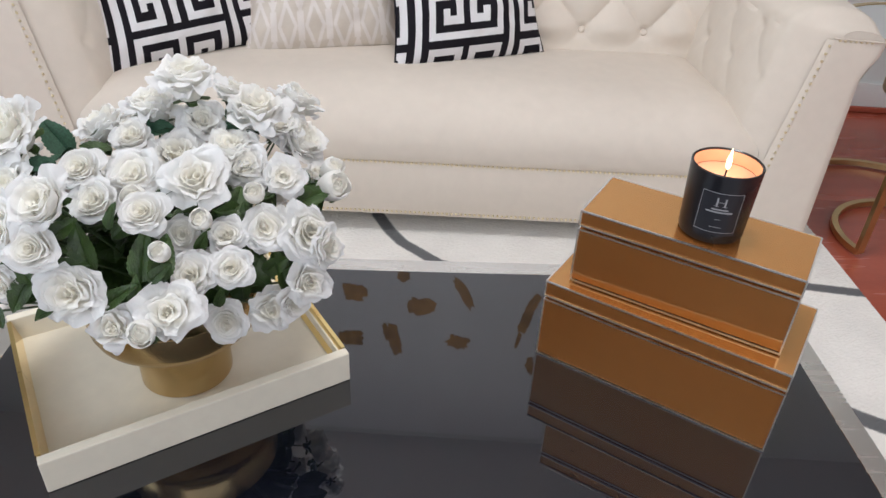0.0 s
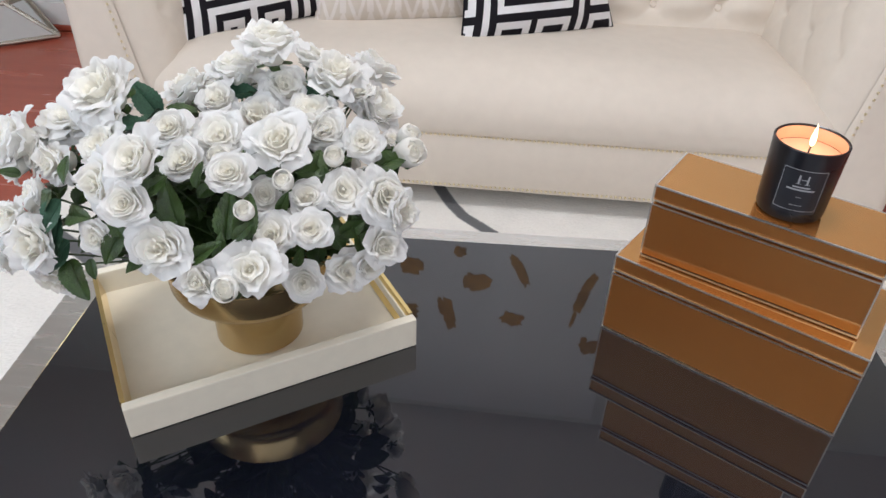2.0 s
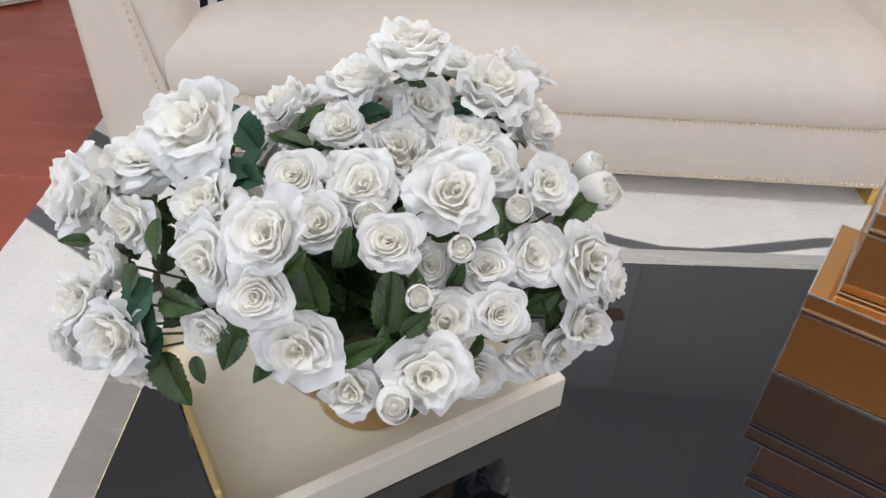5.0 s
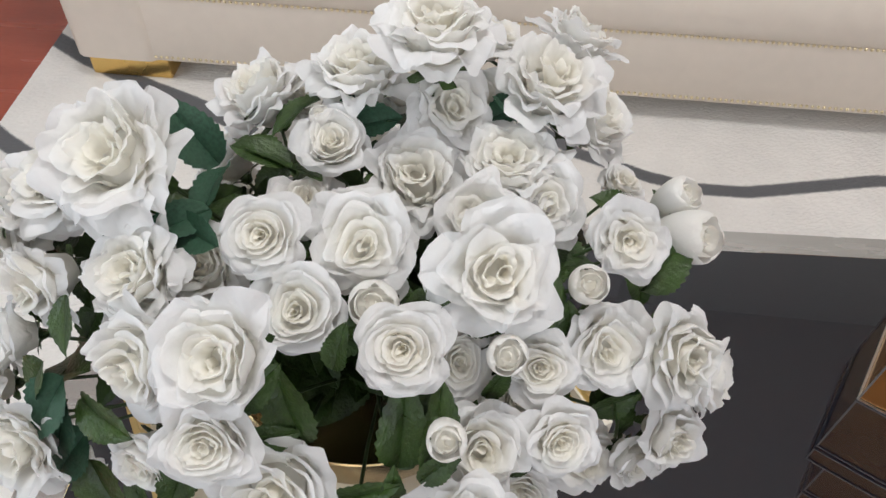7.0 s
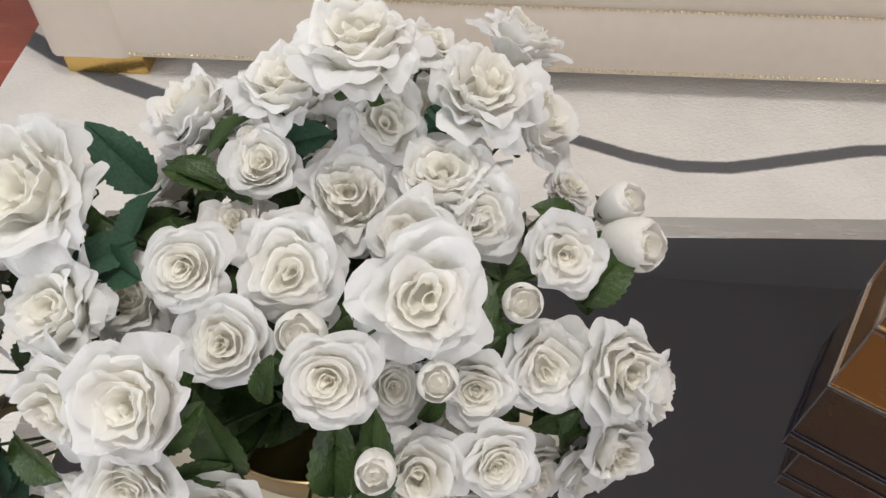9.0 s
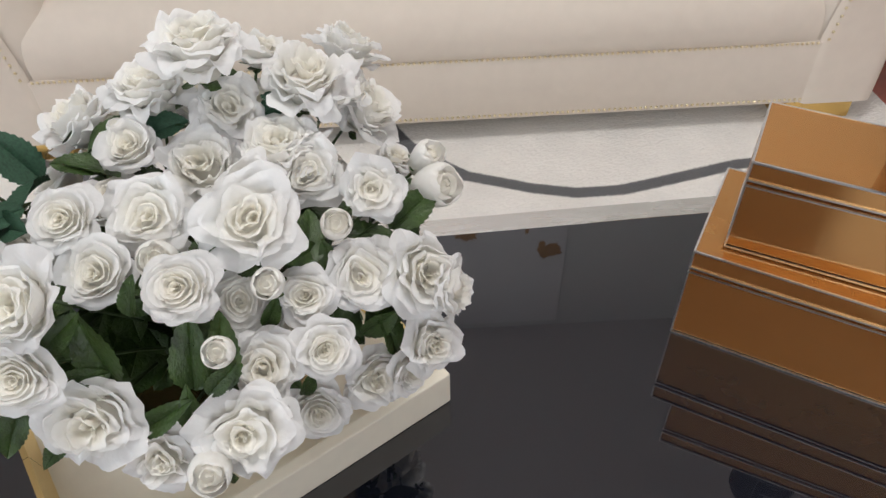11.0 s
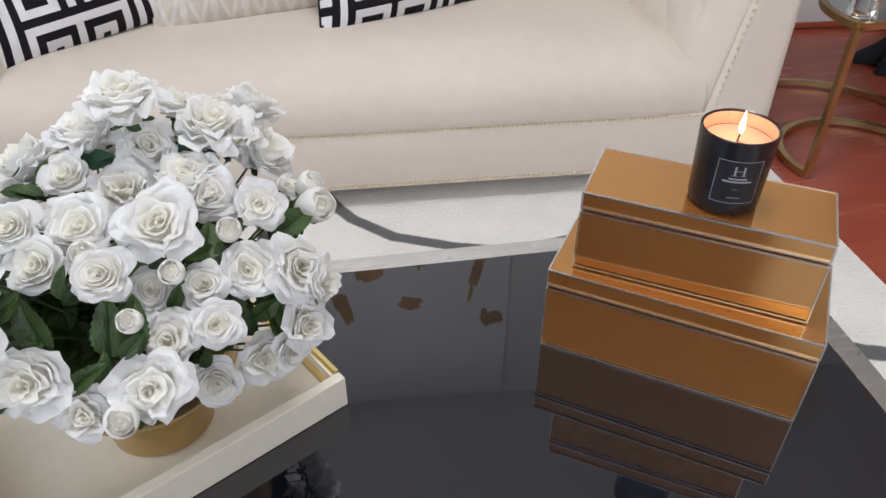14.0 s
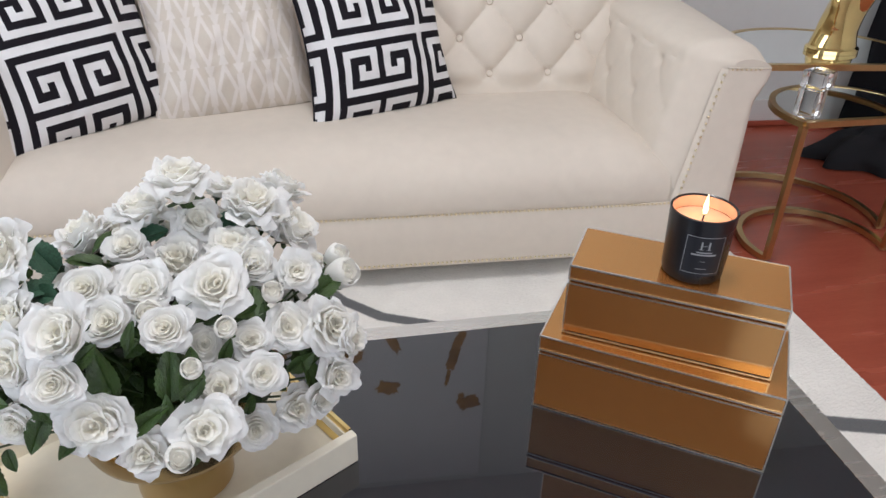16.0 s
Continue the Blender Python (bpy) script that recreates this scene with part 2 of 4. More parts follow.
# ---------------- the room ----------------
X0, X1, Y0, Y1, H = -2.4, 3.3, -2.8, 1.95, 2.9
floor_ob = part("floor", box(X0 - 0.1, X1 + 0.1, Y0 - 0.1, Y1 + 0.5, -0.06, -0.004), wood_red)
tagged(floor_ob, "glossy red mahogany plank floor", "floor", kind="structure")
ceil_ob = part("ceiling", box(X0 - 0.1, X1 + 0.1, Y0 - 0.1, Y1 + 0.5, H, H + 0.1), ceiling_paint)
tagged(ceil_ob, "plain white painted ceiling", "ceiling", kind="structure")
NORTH = pose(0.0, 2.10, 0.0, 0, 0, -3.2)
wn_ob = part("wall_north", box(X0 - 0.05, X1 + 0.05, 0.0, 0.1, -0.004, H), wall_paint, m=NORTH)
tagged(wn_ob, "pale grey painted wall behind the sofa", "wall", kind="structure")
we_ob = part("wall_east", box(X1, X1 + 0.1, Y0, Y1 + 0.4, -0.004, H), wall_paint)
tagged(we_ob, "pale grey painted side wall", "wall", kind="structure")


def wall_with_window(name, along_x, fixed, a0, a1, w0, w1, z0, z1, label):
    """A wall of four pieces round one opening."""
    bm = bmesh.new()
    for p0, p1, q0, q1 in ((a0, w0, -0.004, H), (w1, a1, -0.004, H), (w0, w1, -0.004, z0), (w0, w1, z1, H)):
        if along_x:
            add_box(bm, p0, p1, fixed - 0.1, fixed, q0, q1)
        else:
            add_box(bm, fixed - 0.1, fixed, p0, p1, q0, q1)
    ob = part(name, bm, wall_paint, smooth=False)
    tagged(ob, label, "wall", kind="structure")
    return ob


wall_with_window("wall_west", False, X0, Y0, Y1 + 0.4, -1.9, 0.1, 0.8, 2.3, "pale grey wall with a wide window opening")
wall_with_window("wall_south", True, Y0, X0, X1, -0.8, 2.6, 1.30, 2.80, "pale grey wall with a wide window opening")
cl = thing("ceiling_light", pose(0.15, 0.15, H), "round white flush ceiling light", "lamp")
part("housing", lathe([(0, -0.001), (0.24, -0.001), (0.245, -0.03), (0.235, -0.06), (0.225, -0.062), (0.225, -0.02), (0, -0.02)], 48), white_trim, cl)
bb = part("baseboard", box(X0 + 0.02, X1 - 0.01, -0.018, -0.001, 0.0, 0.11, 0.004), white_trim, m=NORTH)
tagged(bb, "white painted baseboard", "baseboard", kind="structure")
shoe = part("trim", box(X0 + 0.02, X1 - 0.01, -0.032, -0.019, 0.0, 0.022, 0.005), wood_red, m=NORTH)
tagged(shoe, "red wooden shoe moulding", "trim", kind="structure")

# ---------------- rug ----------------
RX0, RX1, RY0, RY1 = -1.003, 1.265, -1.2, 1.25


def rug_line(pts, width):
    """Signed distance to the edge of a wavy charcoal line, below zero inside it."""
    def dist(x, y):
        best = np.full(x.shape, 9.0)
        for (ax, ay), (bx, by) in zip(pts, pts[1:]):
            dx, dy = bx - ax, by - ay
            w = np.clip(((x - ax) * dx + (y - ay) * dy) / (dx * dx + dy * dy), 0, 1)
            best = np.minimum(best, np.hypot(x - ax - dx * w, y - ay - dy * w))
        return best - width
    return dist


def dye_rug(m, grey):
    """Second yarn colour, woven in where the pattern attribute falls below zero, with a tufted edge."""
    n, l = m.node_tree.nodes, m.node_tree.links
    at, no, ad, ra, mix = (n.new(k) for k in ("ShaderNodeAttribute", "ShaderNodeTexNoise", "ShaderNodeMath", "ShaderNodeMapRange", "ShaderNodeMixShader"))
    at.attribute_name = "charcoal_line"
    no.inputs["Scale"].default_value = 190
    ad.operation = 'MULTIPLY_ADD'
    ad.inputs[1].default_value = 0.012
    ra.inputs["From Min"].default_value, ra.inputs["From Max"].default_value = 0.0035, 0.0085
    l.new(no.outputs["Fac"], ad.inputs[0])
    l.new(at.outputs["Fac"], ad.inputs[2])
    l.new(ad.outputs[0], ra.inputs["Value"])
    dark = n.new("ShaderNodeBsdfPrincipled")
    dark.inputs["Base Color"].default_value = (*grey, 1)
    dark.inputs["Roughness"].default_value = 0.95
    pale = n["Principled BSDF"]
    if pale.inputs["Normal"].links:
        l.new(pale.inputs["Normal"].links[0].from_socket, dark.inputs["Normal"])
    l.new(ra.outputs[0], mix.inputs[0])
    l.new(dark.outputs[0], mix.inputs[1])
    l.new(pale.outputs[0], mix.inputs[2])
    l.new(mix.outputs[0], n["Material Output"].inputs[0])


dye_rug(rug_white, (0.135, 0.135, 0.138))
RUG_LINES = [
    rug_line([(0.02, 1.22), (0.037, 1.062), (0.073, 0.98), (0.108, 0.923), (0.20, 0.833), (0.34, 0.770), (0.43, 0.743),
              (0.53, 0.740), (0.62, 0.757), (0.81, 0.795), (0.97, 0.80), (1.144, 0.768), (1.3, 0.742)], 0.017),
    rug_line([(-1.03, 1.17), (-0.90, 1.077), (-0.765, 0.998), (-0.63, 0.935), (-0.50, 0.865), (-0.38, 0.72), (-0.33, 0.5), (-0.42, 0.3)], 0.023),
    rug_line([(-1.08, 0.87), (-0.975, 0.787), (-0.92, 0.75), (-0.82, 0.68), (-0.64, 0.55), (-0.42, 0.37)], 0.021),
    rug_line([(0.9, 0.42), (1.04, 0.325), (1.09, 0.295), (1.20, 0.262), (1.3, 0.24)], 0.022),
]


def build_rug():
    nx, ny = 380, 300
    verts, faces, mats = [], [], []
    rng = np.random.RandomState(4)
    jit = rng.rand(ny + 1, nx + 1)
    for j in range(ny + 1):
        for i in range(nx + 1):
            x = RX0 + (RX1 - RX0) * i / nx + (0.006 * math.sin(j * 0.9) * (i in (0, nx)))
            y = lerp(0.15, RY1, j / ny)
            edge = i in (0, nx) or j == ny
            verts.append((x, y, 0.0 if edge else 0.012 + 0.0014 * jit[j, i]))
    for j in range(ny):
        for i in range(nx):
            a = j * (nx + 1) + i
            faces.append((a, a + 1, a + nx + 2, a + nx + 1))
    b = len(verts)
    verts += [(RX0, RY0, 0.013), (RX1, RY0, 0.013), (RX1, 0.15, 0.013), (RX0, 0.15, 0.013)]
    faces.append((b, b + 1, b + 2, b + 3))
    me = bpy.data.meshes.new("area_rug")
    me.from_pydata(verts, [], faces)
    me.materials.append(rug_white)
    co = np.array(verts)
    gap = np.full(len(verts), 9.0)
    for f in RUG_LINES:
        gap = np.minimum(gap, f(co[:, 0], co[:, 1]))
    gap[b:] = 1.0
    me.attributes.new("charcoal_line", 'FLOAT', 'POINT').data.foreach_set("value", gap.astype(np.float32))
    me.update()
    return tagged(new("area_rug", me), "ivory shag area rug with charcoal wavy lines", "rug")


build_rug()

# ---------------- coffee table ----------------
TX0, TX1, TY0, TY1, TZ = -0.392, 0.669, -0.88, 0.200, 0.45


def coffee_table():
    t = thing("coffee_table", pose((TX0 + TX1) / 2, (TY0 + TY1) / 2, 0), "black glass coffee table with a polished steel frame", "coffee table")
    hx, hy, w, d = (TX1 - TX0) / 2, (TY1 - TY0) / 2, 0.029, 0.045
    ws, wr = 0.04, 0.030
    part("glass_top", box(-hx + ws - 0.0004, hx - wr + 0.0004, -hy + w - 0.0004, hy - w + 0.0004, TZ - 0.012, TZ), black_glass, t, "black glass top", smooth=False)
    part("apron_panel", box(-hx + ws, hx - wr, -hy + w, hy - w, TZ - d, TZ - 0.014), steel_brushed, t)
    for y0, y1 in ((hy - w, hy), (-hy, -hy + w)):
        part("frame_rail", box(-hx, hx, y0 + (0.0005 if y0 > 0 else 0), y1 - (0 if y0 > 0 else 0.0005), TZ - d, TZ + 0.0004, 0.0003, 1), steel_brushed, t, smooth=False)
    for x0, x1 in ((hx - wr, hx), (-hx, -hx + ws)):
        part("frame_rail", box(x0 + (0.0005 if x0 > 0 else 0), x1 - (0 if x0 > 0 else 0.0005), -hy + w, hy - w, TZ - d, TZ + 0.0004, 0.0003, 1), steel_brushed, t, smooth=False)
    for sx in (-1, 1):
        for sy in (-1, 1):
            part("leg", box(sx * (hx - 0.03) - 0.02, sx * (hx - 0.03) + 0.02, sy * (hy - 0.03) - 0.02, sy * (hy - 0.03) + 0.02, 0.014, TZ - d - 0.001, 0.002), steel_brushed, t)
    return t


coffee_table()

# ---------------- stacked boxes ----------------


def mirrored_box(m, L, D, Ht, lid, label):
    """Keepsake box: origin at the front left bottom corner, length along x, depth along y."""
    t = thing("storage_box", m, label, "box", "stacked amber boxes")
    e = 0.0009
    part("body", box(e, L - e, e, D - e, 0.003, Ht - lid - 0.002), amber, t, smooth=False)
    part("lid", box(e, L - e, e, D - e, Ht - lid + 0.001, Ht - e * 0.6), amber, t, smooth=False)

    def edge(p, q, r=e):
        part("edge_trim", tube([p, q], r, square=True), chrome, t, "thin polished metal edging", smooth=False)
    for z in (e, Ht - lid - 0.003, Ht - lid + 0.0028, Ht - e):
        for p, q in (((0, 0), (L, 0)), ((L, 0), (L, D)), ((L, D), (0, D)), ((0, D), (0, 0))):
            edge((*p, z), (*q, z), e if z not in (Ht - lid - 0.003,) else e * 0.8)
    for x in (0, L):
        for y in (0, D):
            edge((x, y, 0.0), (x, y, Ht - lid - 0.003), e * 0.8)
            edge((x, y, Ht - lid + 0.0028), (x, y, Ht - e), e * 0.8)
    return t


mirrored_box(pose(0.3005, 0.0005, TZ + 0.0005, 0, 0, -34.06), 0.2815, 0.138, 0.1125, 0.024, "large amber mirrored box with steel edging, closed")
mirrored_box(pose(0.3285, 0.0015, TZ + 0.1145, 0, 0, -32.1), 0.2395, 0.098, 0.096, 0.022, "smaller amber mirrored box stacked on a larger one")

# ---------------- candle ----------------


def candle():
    z0 = TZ + 0.2115
    t = thing("scented_candle", pose(0.4625, -0.0325, z0, 0, 0, -108), "lit candle in a satin black glass jar with a label", "candle")
    r0, r1, h = 0.0340, 0.0368, 0.081
    prof = [(0, 0.0), (r0 - 0.004, 0.0), (r0 - 0.001, 0.0012), (r0, 0.004)]
    prof += [(lerp(r0, r1, k / 8), lerp(0.004, h - 0.001, k / 8)) for k in range(1, 9)]
    prof += [(r1 - 0.0012, h), (r1 - 0.0024, h - 0.0008), (r1 - 0.003, h - 0.024), (0, h - 0.0245)]
    part("jar", lathe(prof, 72), jar_black, t)
    part("wax", lathe([(0, h - 0.017), (0.02, h - 0.0168), (r1 - 0.004, h - 0.0155), (r1 - 0.0032, h - 0.016), (r1 - 0.0034, h - 0.024), (0, h - 0.024)], 64), wax, t, "peach coloured melted wax")
    # flame's glow on the inner glass, put into its colour with the wax material
    inner = [(r1 - 0.0028, h - 0.002), (r1 - 0.0031, h - 0.0155)]
    part("inner_wall", lathe(inner, 64), wax, t, "inner glass coloured peach for the flame's glow")
    part("wick", tube([(0.0, 0, h - 0.0165), (0.0008, 0.0003, h - 0.011), (0.0016, 0.0005, h - 0.0065)], 0.0009), label_black, t)
    part("flame", lathe([(0, 0), (0.0016, 0.0015), (0.0028, 0.006), (0.0025, 0.011), (0.0012, 0.018), (0, 0.025)], 16), flame_glow, t, "small yellow flame", m=pose(0.0015, 0.0005, h - 0.008))

    def wrap(x0, x1, z0_, z1_, lift):
        def f(u, v):
            z = lerp(z0_, z1_, v)
            r = lerp(r0, r1, (z - 0.004) / (h - 0.005)) + lift
            a = lerp(x0, x1, u) / r
            return (r * math.cos(a), r * math.sin(a), z)
        return surface(12, 2, f)
    lab = part("label", wrap(-0.0225, 0.0225, 0.012, 0.062, 0.0004), label_black, t, "dark blue-black paper label")
    for x0, x1, a, b in ((-0.021, 0.021, 0.0615, 0.0622), (-0.021, 0.021, 0.0158, 0.0164), (-0.0213, -0.0208, 0.016, 0.062), (0.0208, 0.0213, 0.016, 0.062)):
        part("label_border", wrap(x0, x1, a, b, 0.0007), label_ink, lab)
    for x0, x1, a, b in ((-0.0050, -0.0032, 0.047, 0.0565), (0.0032, 0.0050, 0.047, 0.0565), (-0.0032, 0.0032, 0.0514, 0.0520), (-0.0068, -0.0016, 0.0466, 0.0471), (0.0016, 0.0068, 0.0466, 0.0471), (-0.0085, 0.0085, 0.0424, 0.0440),
                         (-0.0135, 0.0135, 0.0392, 0.0410), (-0.0030, 0.0030, 0.0314, 0.0319), (-0.0060, 0.0060, 0.0220, 0.0226)):
        part("print_bar", wrap(x0, x1, a, b, 0.0007), label_ink, lab)
    lamp = bpy.data.lights.new("candle_flame_light", 'POINT')
    lamp.energy, lamp.color, lamp.shadow_soft_size = 0.05, (1.0, 0.54, 0.27), 0.004
    ob = new("candle_flame_light", lamp)
    ob.matrix_world = pose(0.4625, -0.0325, z0 + h + 0.006)


candle()

# ---------------- tray and bowl ----------------


def tray():
    t = thing("serving_tray", pose(-0.214, -0.227, TZ + 0.0005, 0, 0, 31.0), "cream lacquered serving tray with polished gold handles", "tray")
    L, D, h, w = 0.331, 0.262, 0.0415, 0.012
    part("base", box(0.0082, L - 0.0082, w, D - w, 0.001, 0.010), tray_cream, t)
    part("long_side", box(0, L, 0, w, 0, h, 0.0018), tray_cream, t, smooth=False)
    part("long_side", box(0, L, D - w, D, 0, h, 0.0018), tray_cream, t, smooth=False)
    w2, w = w, 0.008
    for x0 in (0.0, L - w):
        part("short_side", box(x0 + 0.0005, x0 + w - 0.004 if x0 == 0 else x0 + w - 0.0005, w2 + 0.0005, D - w2 - 0.0005, 0, h - 0.007, 0.0005), tray_cream, t)
        for y0, y1 in ((w2 + 0.002, w2 + 0.136), (w2 + 0.1365, D - w2 - 0.002)):
            bm = bmesh.new()
            xo, xm, xi = (x0 - 0.0008, x0 + 0.004, x0 + 0.0095) if x0 == 0 else (x0 + w + 0.0008, x0 + w - 0.004, x0 + w - 0.0095)
            ring = [(xo, h - 0.0065), (xo, h - 0.0008), (xm, h - 0.0004), (xi, 0.0125), (xi, 0.0102)]
            ends = [[bm.verts.new((x, y, z)) for x, z in ring] for y in (y0, y1)]
            for q in ends:
                bm.faces.new(q)
            for q in range(5):
                bm.faces.new((ends[0][q], ends[0][(q + 1) % 5], ends[1][(q + 1) % 5], ends[1][q]))
            hd = part("handle", bm, gold_polish, t, "polished gold handle plate", smooth=False)
        for y0, y1 in ((w2 + 0.003, w2 + 0.13), (w2 + 0.15, D - w2 - 0.003)):
            part("handle_plate", box(x0 - 0.0012 if x0 == 0 else x0 + w, (x0 if x0 == 0 else x0 + w + 0.0012), y0, y1, 0.008, h - 0.007), gold_polish, hd)


tray()


def bowl():
    t = thing("pedestal_bowl", pose(-0.122, -0.053, TZ + 0.0112), "brushed brass pedestal bowl holding the roses", "bowl")
    part("foot", lathe([(0, 0), (0.050, 0), (0.0515, 0.0015), (0.0515, 0.066), (0.050, 0.0705), (0, 0.0705)], 72), brass, t)
    prof = [(0.0, 0.071), (0.052, 0.071), (0.074, 0.0722), (0.083, 0.0755), (0.0885, 0.081), (0.0915, 0.089), (0.0935, 0.118), (0.0925, 0.1188), (0.0915, 0.118),
            (0.0885, 0.090), (0.081, 0.0795), (0.05, 0.077), (0, 0.0765)]
    part("basin", lathe(prof, 80), brass, t)


bowl()

# ---------------- sofa ----------------
SOFA = pose(0.145, 0.962, 0.0, 0, 0, -2.3)
SW, ZB, ZS = 1.02, 0.072, 0.226


def tuft(u, v, su, sv):
    """Relief of deep buttoning: 1 on the swell of a diamond, 0 in its folds."""
    a, b = u / su + v / sv, u / su - v / sv
    return (abs(math.sin(math.pi * a / 2)) * abs(math.sin(math.pi * b / 2))) ** 0.62


def pit(u, v, su, sv):
    """How near a button is: the nearest point of the diamond lattice."""
    best = 9.0
    j0 = round(v / sv)
    for j in (j0 - 1, j0, j0 + 1):
        off = su if j % 2 else 0.0
        i = round((u - off) / (2 * su))
        best = min(best, math.hypot(u - (off + 2 * su * i), v - j * sv))
    return math.exp(-(best / 0.016) ** 2)


def arm_inner(y, z):
    """Distance of the padded inner face of an arm from the sofa's middle."""
    s = min(1.0, max(0.0, y / 0.42))
    base = 0.712 + 0.055 * (1 - s) + 0.025 * math.exp(-y / 0.08) + 0.055 * math.exp(-y / 0.018)
    return base + max(0.0, z - 0.24) * lerp(0.185, 0.22, s)


def sofa():
    t = thing("sofa", SOFA, "cream velvet button-tufted sofa with brass nailheads", "sofa")
    part("skirt", box(-SW + 0.012, SW - 0.012, 0.0, 0.10, ZB, ZS, 0.006), velvet, t)
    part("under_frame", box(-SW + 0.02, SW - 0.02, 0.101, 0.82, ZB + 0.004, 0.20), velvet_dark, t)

    prof = [(0.004, 0.222), (-0.003, 0.240)] + [(-0.007 + 0.20 * (1 - math.cos(q)) ** 1.15, 0.262 + 0.138 * math.sin(q) ** 0.9) for q in (radians(4 + 86 * k / 14) for k in range(15))]
    prof += [(0.26, 0.402), (0.36, 0.402), (0.45, 0.396), (0.49, 0.37)]

    def seat(u, v):
        k = v * (len(prof) - 1)
        i = min(int(k), len(prof) - 2)
        y, z = (lerp(prof[i][c], prof[i + 1][c], k - i) for c in (0, 1))
        s = min(1.0, max(0.0, y / 0.42))
        half = 0.742 + 0.055 * (1 - s) + 0.025 * math.exp(-max(0.0, y) / 0.08) + 0.022
        x = (u * 2 - 1) * half
        edge = max(0.0, (abs(u * 2 - 1) - 0.86) / 0.14)
        return (x, y + 0.012 * edge, z - 0.022 * edge ** 2 + 0.004 * math.sin(x * 5.1 + 1) * math.sin(y * 9))
    part("seat_cushion", surface(90, 44, seat), velvet, t, "smooth cream velvet bench seat")

    su, sv, ux = 0.089, 0.098, 0.080

    def back(u, v):
        x = (u * 2 - 1) * 0.90
        z = lerp(0.34, 0.735, v)
        y = 0.425 + 0.24 * max(0.0, z - 0.40) + 0.10 * smooth01((z - 0.66) / 0.07) ** 2
        fade = smooth01((z - 0.40) / 0.07)
        h = tuft(x - ux, z - 0.452, su, sv) * fade
        return (x, y - 0.024 * h + 0.014 * pit(x - ux, z - 0.452, su, sv) * fade, z)
    part("backrest", surface(300, 110, back), velvet, t, "diamond button-tufted backrest")
    part("back_shell", box(-SW + 0.05, SW - 0.05, 0.50, 0.83, 0.20, 0.735, 0.02), velvet, t)
    btn = mesh_of("button", lathe([(0, 0.006), (0.007, 0.0055), (0.0105, 0.0), (0.007, -0.005), (0, -0.004)], 14), velvet)
    for j in range(0, 3):
        z = 0.452 + j * sv
        off = su if j % 2 else 0.0
        for i in range(-5, 6):
            x = ux + off + 2 * su * i
            if abs(x) < 0.76 and z < 0.7:
                b = new("button", btn)
                b.parent = t
                b.matrix_basis = pose(x, 0.425 + 0.24 * (z - 0.40) + 0.006, z, 90 - 14, 0, 0)

    for sgn in (-1, 1):
        def arm(u, v, sgn=sgn):
            y = lerp(0.0, 0.80, u)
            rnd = 0.036 * (1 - smooth01(y / 0.06))
            top = 0.652 + 0.02 * smooth01(y / 0.5)
            if v < 0.60:                       # inner face, from under the seat up to the roll
                z = lerp(0.20, top - 0.06, v / 0.60)
                x = arm_inner(y, z) + rnd
                fade = smooth01((z - 0.36) / 0.08) * smooth01((y - 0.03) / 0.08)
                q = tuft(y - 0.07, z - 0.47, 0.075, 0.10) * fade
                x -= 0.007 * q - 0.010 * pit(y - 0.07, z - 0.47, 0.075, 0.10) * fade
            elif v < 0.82:                     # rolled top
                k = (v - 0.60) / 0.22
                xi = arm_inner(y, top - 0.06) + rnd
                xo = SW + 0.028
                a = math.pi * k
                mid, r = (xi + xo) / 2, (xo - xi) / 2
                x = mid - r * math.cos(a)
                z = top - 0.06 + (0.062 - rnd * 1.1) * math.sin(a) ** 0.8 - 0.012 * smooth01(k)
            else:                              # outer side
                k = (v - 0.82) / 0.18
                z = lerp(top - 0.072, ZB, k)
                x = lerp(SW + 0.028, SW - 0.004, smooth01(k * 5))
            return (sgn * x, y, z)
        a = part("armrest", surface(120, 110, arm), velvet, t, "tufted rolled armrest")

        def panel(u, v, sgn=sgn):
            z = lerp(ZB, 0.588, v)
            xi = arm_inner(0.0, z) + 0.004
            xo = lerp(SW + 0.001, SW + 0.031, smooth01((z - 0.49) / 0.08))
            if z < ZS:
                xi = 0.846
            return (sgn * lerp(xi, xo, u), -0.006 + 0.011 * (abs(u - 0.5) * 2) ** 12, z)
        part("arm_panel", surface(14, 30, panel), velvet, a, "flat upholstered arm front")
        cap = bmesh.new()
        cap.faces.new([cap.verts.new((q[0], 0.0008, q[2])) for q in (arm(0.0, 0.55 + 0.28 * k / 30) for k in range(31))])
        part("roll_cap", cap, velvet, a, "gathered end of the rolled arm")
        part("arm_top_seam", tube([(sgn * 0.925, -0.007, 0.592), (sgn * (SW + 0.02), -0.007, 0.588)], 0.002), velvet_dark, a)
        part("foot", box(-1.012 if sgn < 0 else 0.82, -0.835 if sgn < 0 else 0.995, 0.02, 0.12, 0.013, ZB - 0.001, 0.003), gold_foot, t, "short gold block foot")
    for sgn in (-1, 1):
        part("foot", box(sgn * 0.9 - 0.05, sgn * 0.9 + 0.05, 0.68, 0.78, 0.0 + 0.001, ZB + 0.003, 0.003), gold_foot, t)

    nail = mesh_of("nail", lathe([(0, 0.0028), (0.0022, 0.0021), (0.0036, 0.0), (0.0036, -0.001)], 8), brass_nail)

    def nails(p, q, n):
        for k in range(n):
            o = new("nail", nail)
            o.parent = t
            x, y, z = (lerp(p[c], q[c], (k + 0.5) / n) for c in range(3))
            o.matrix_basis = pose(x, y, z, 90, 0, 0)
    nails((-SW + 0.02, -0.001, ZB + 0.010), (SW - 0.02, -0.001, ZB + 0.010), 166)
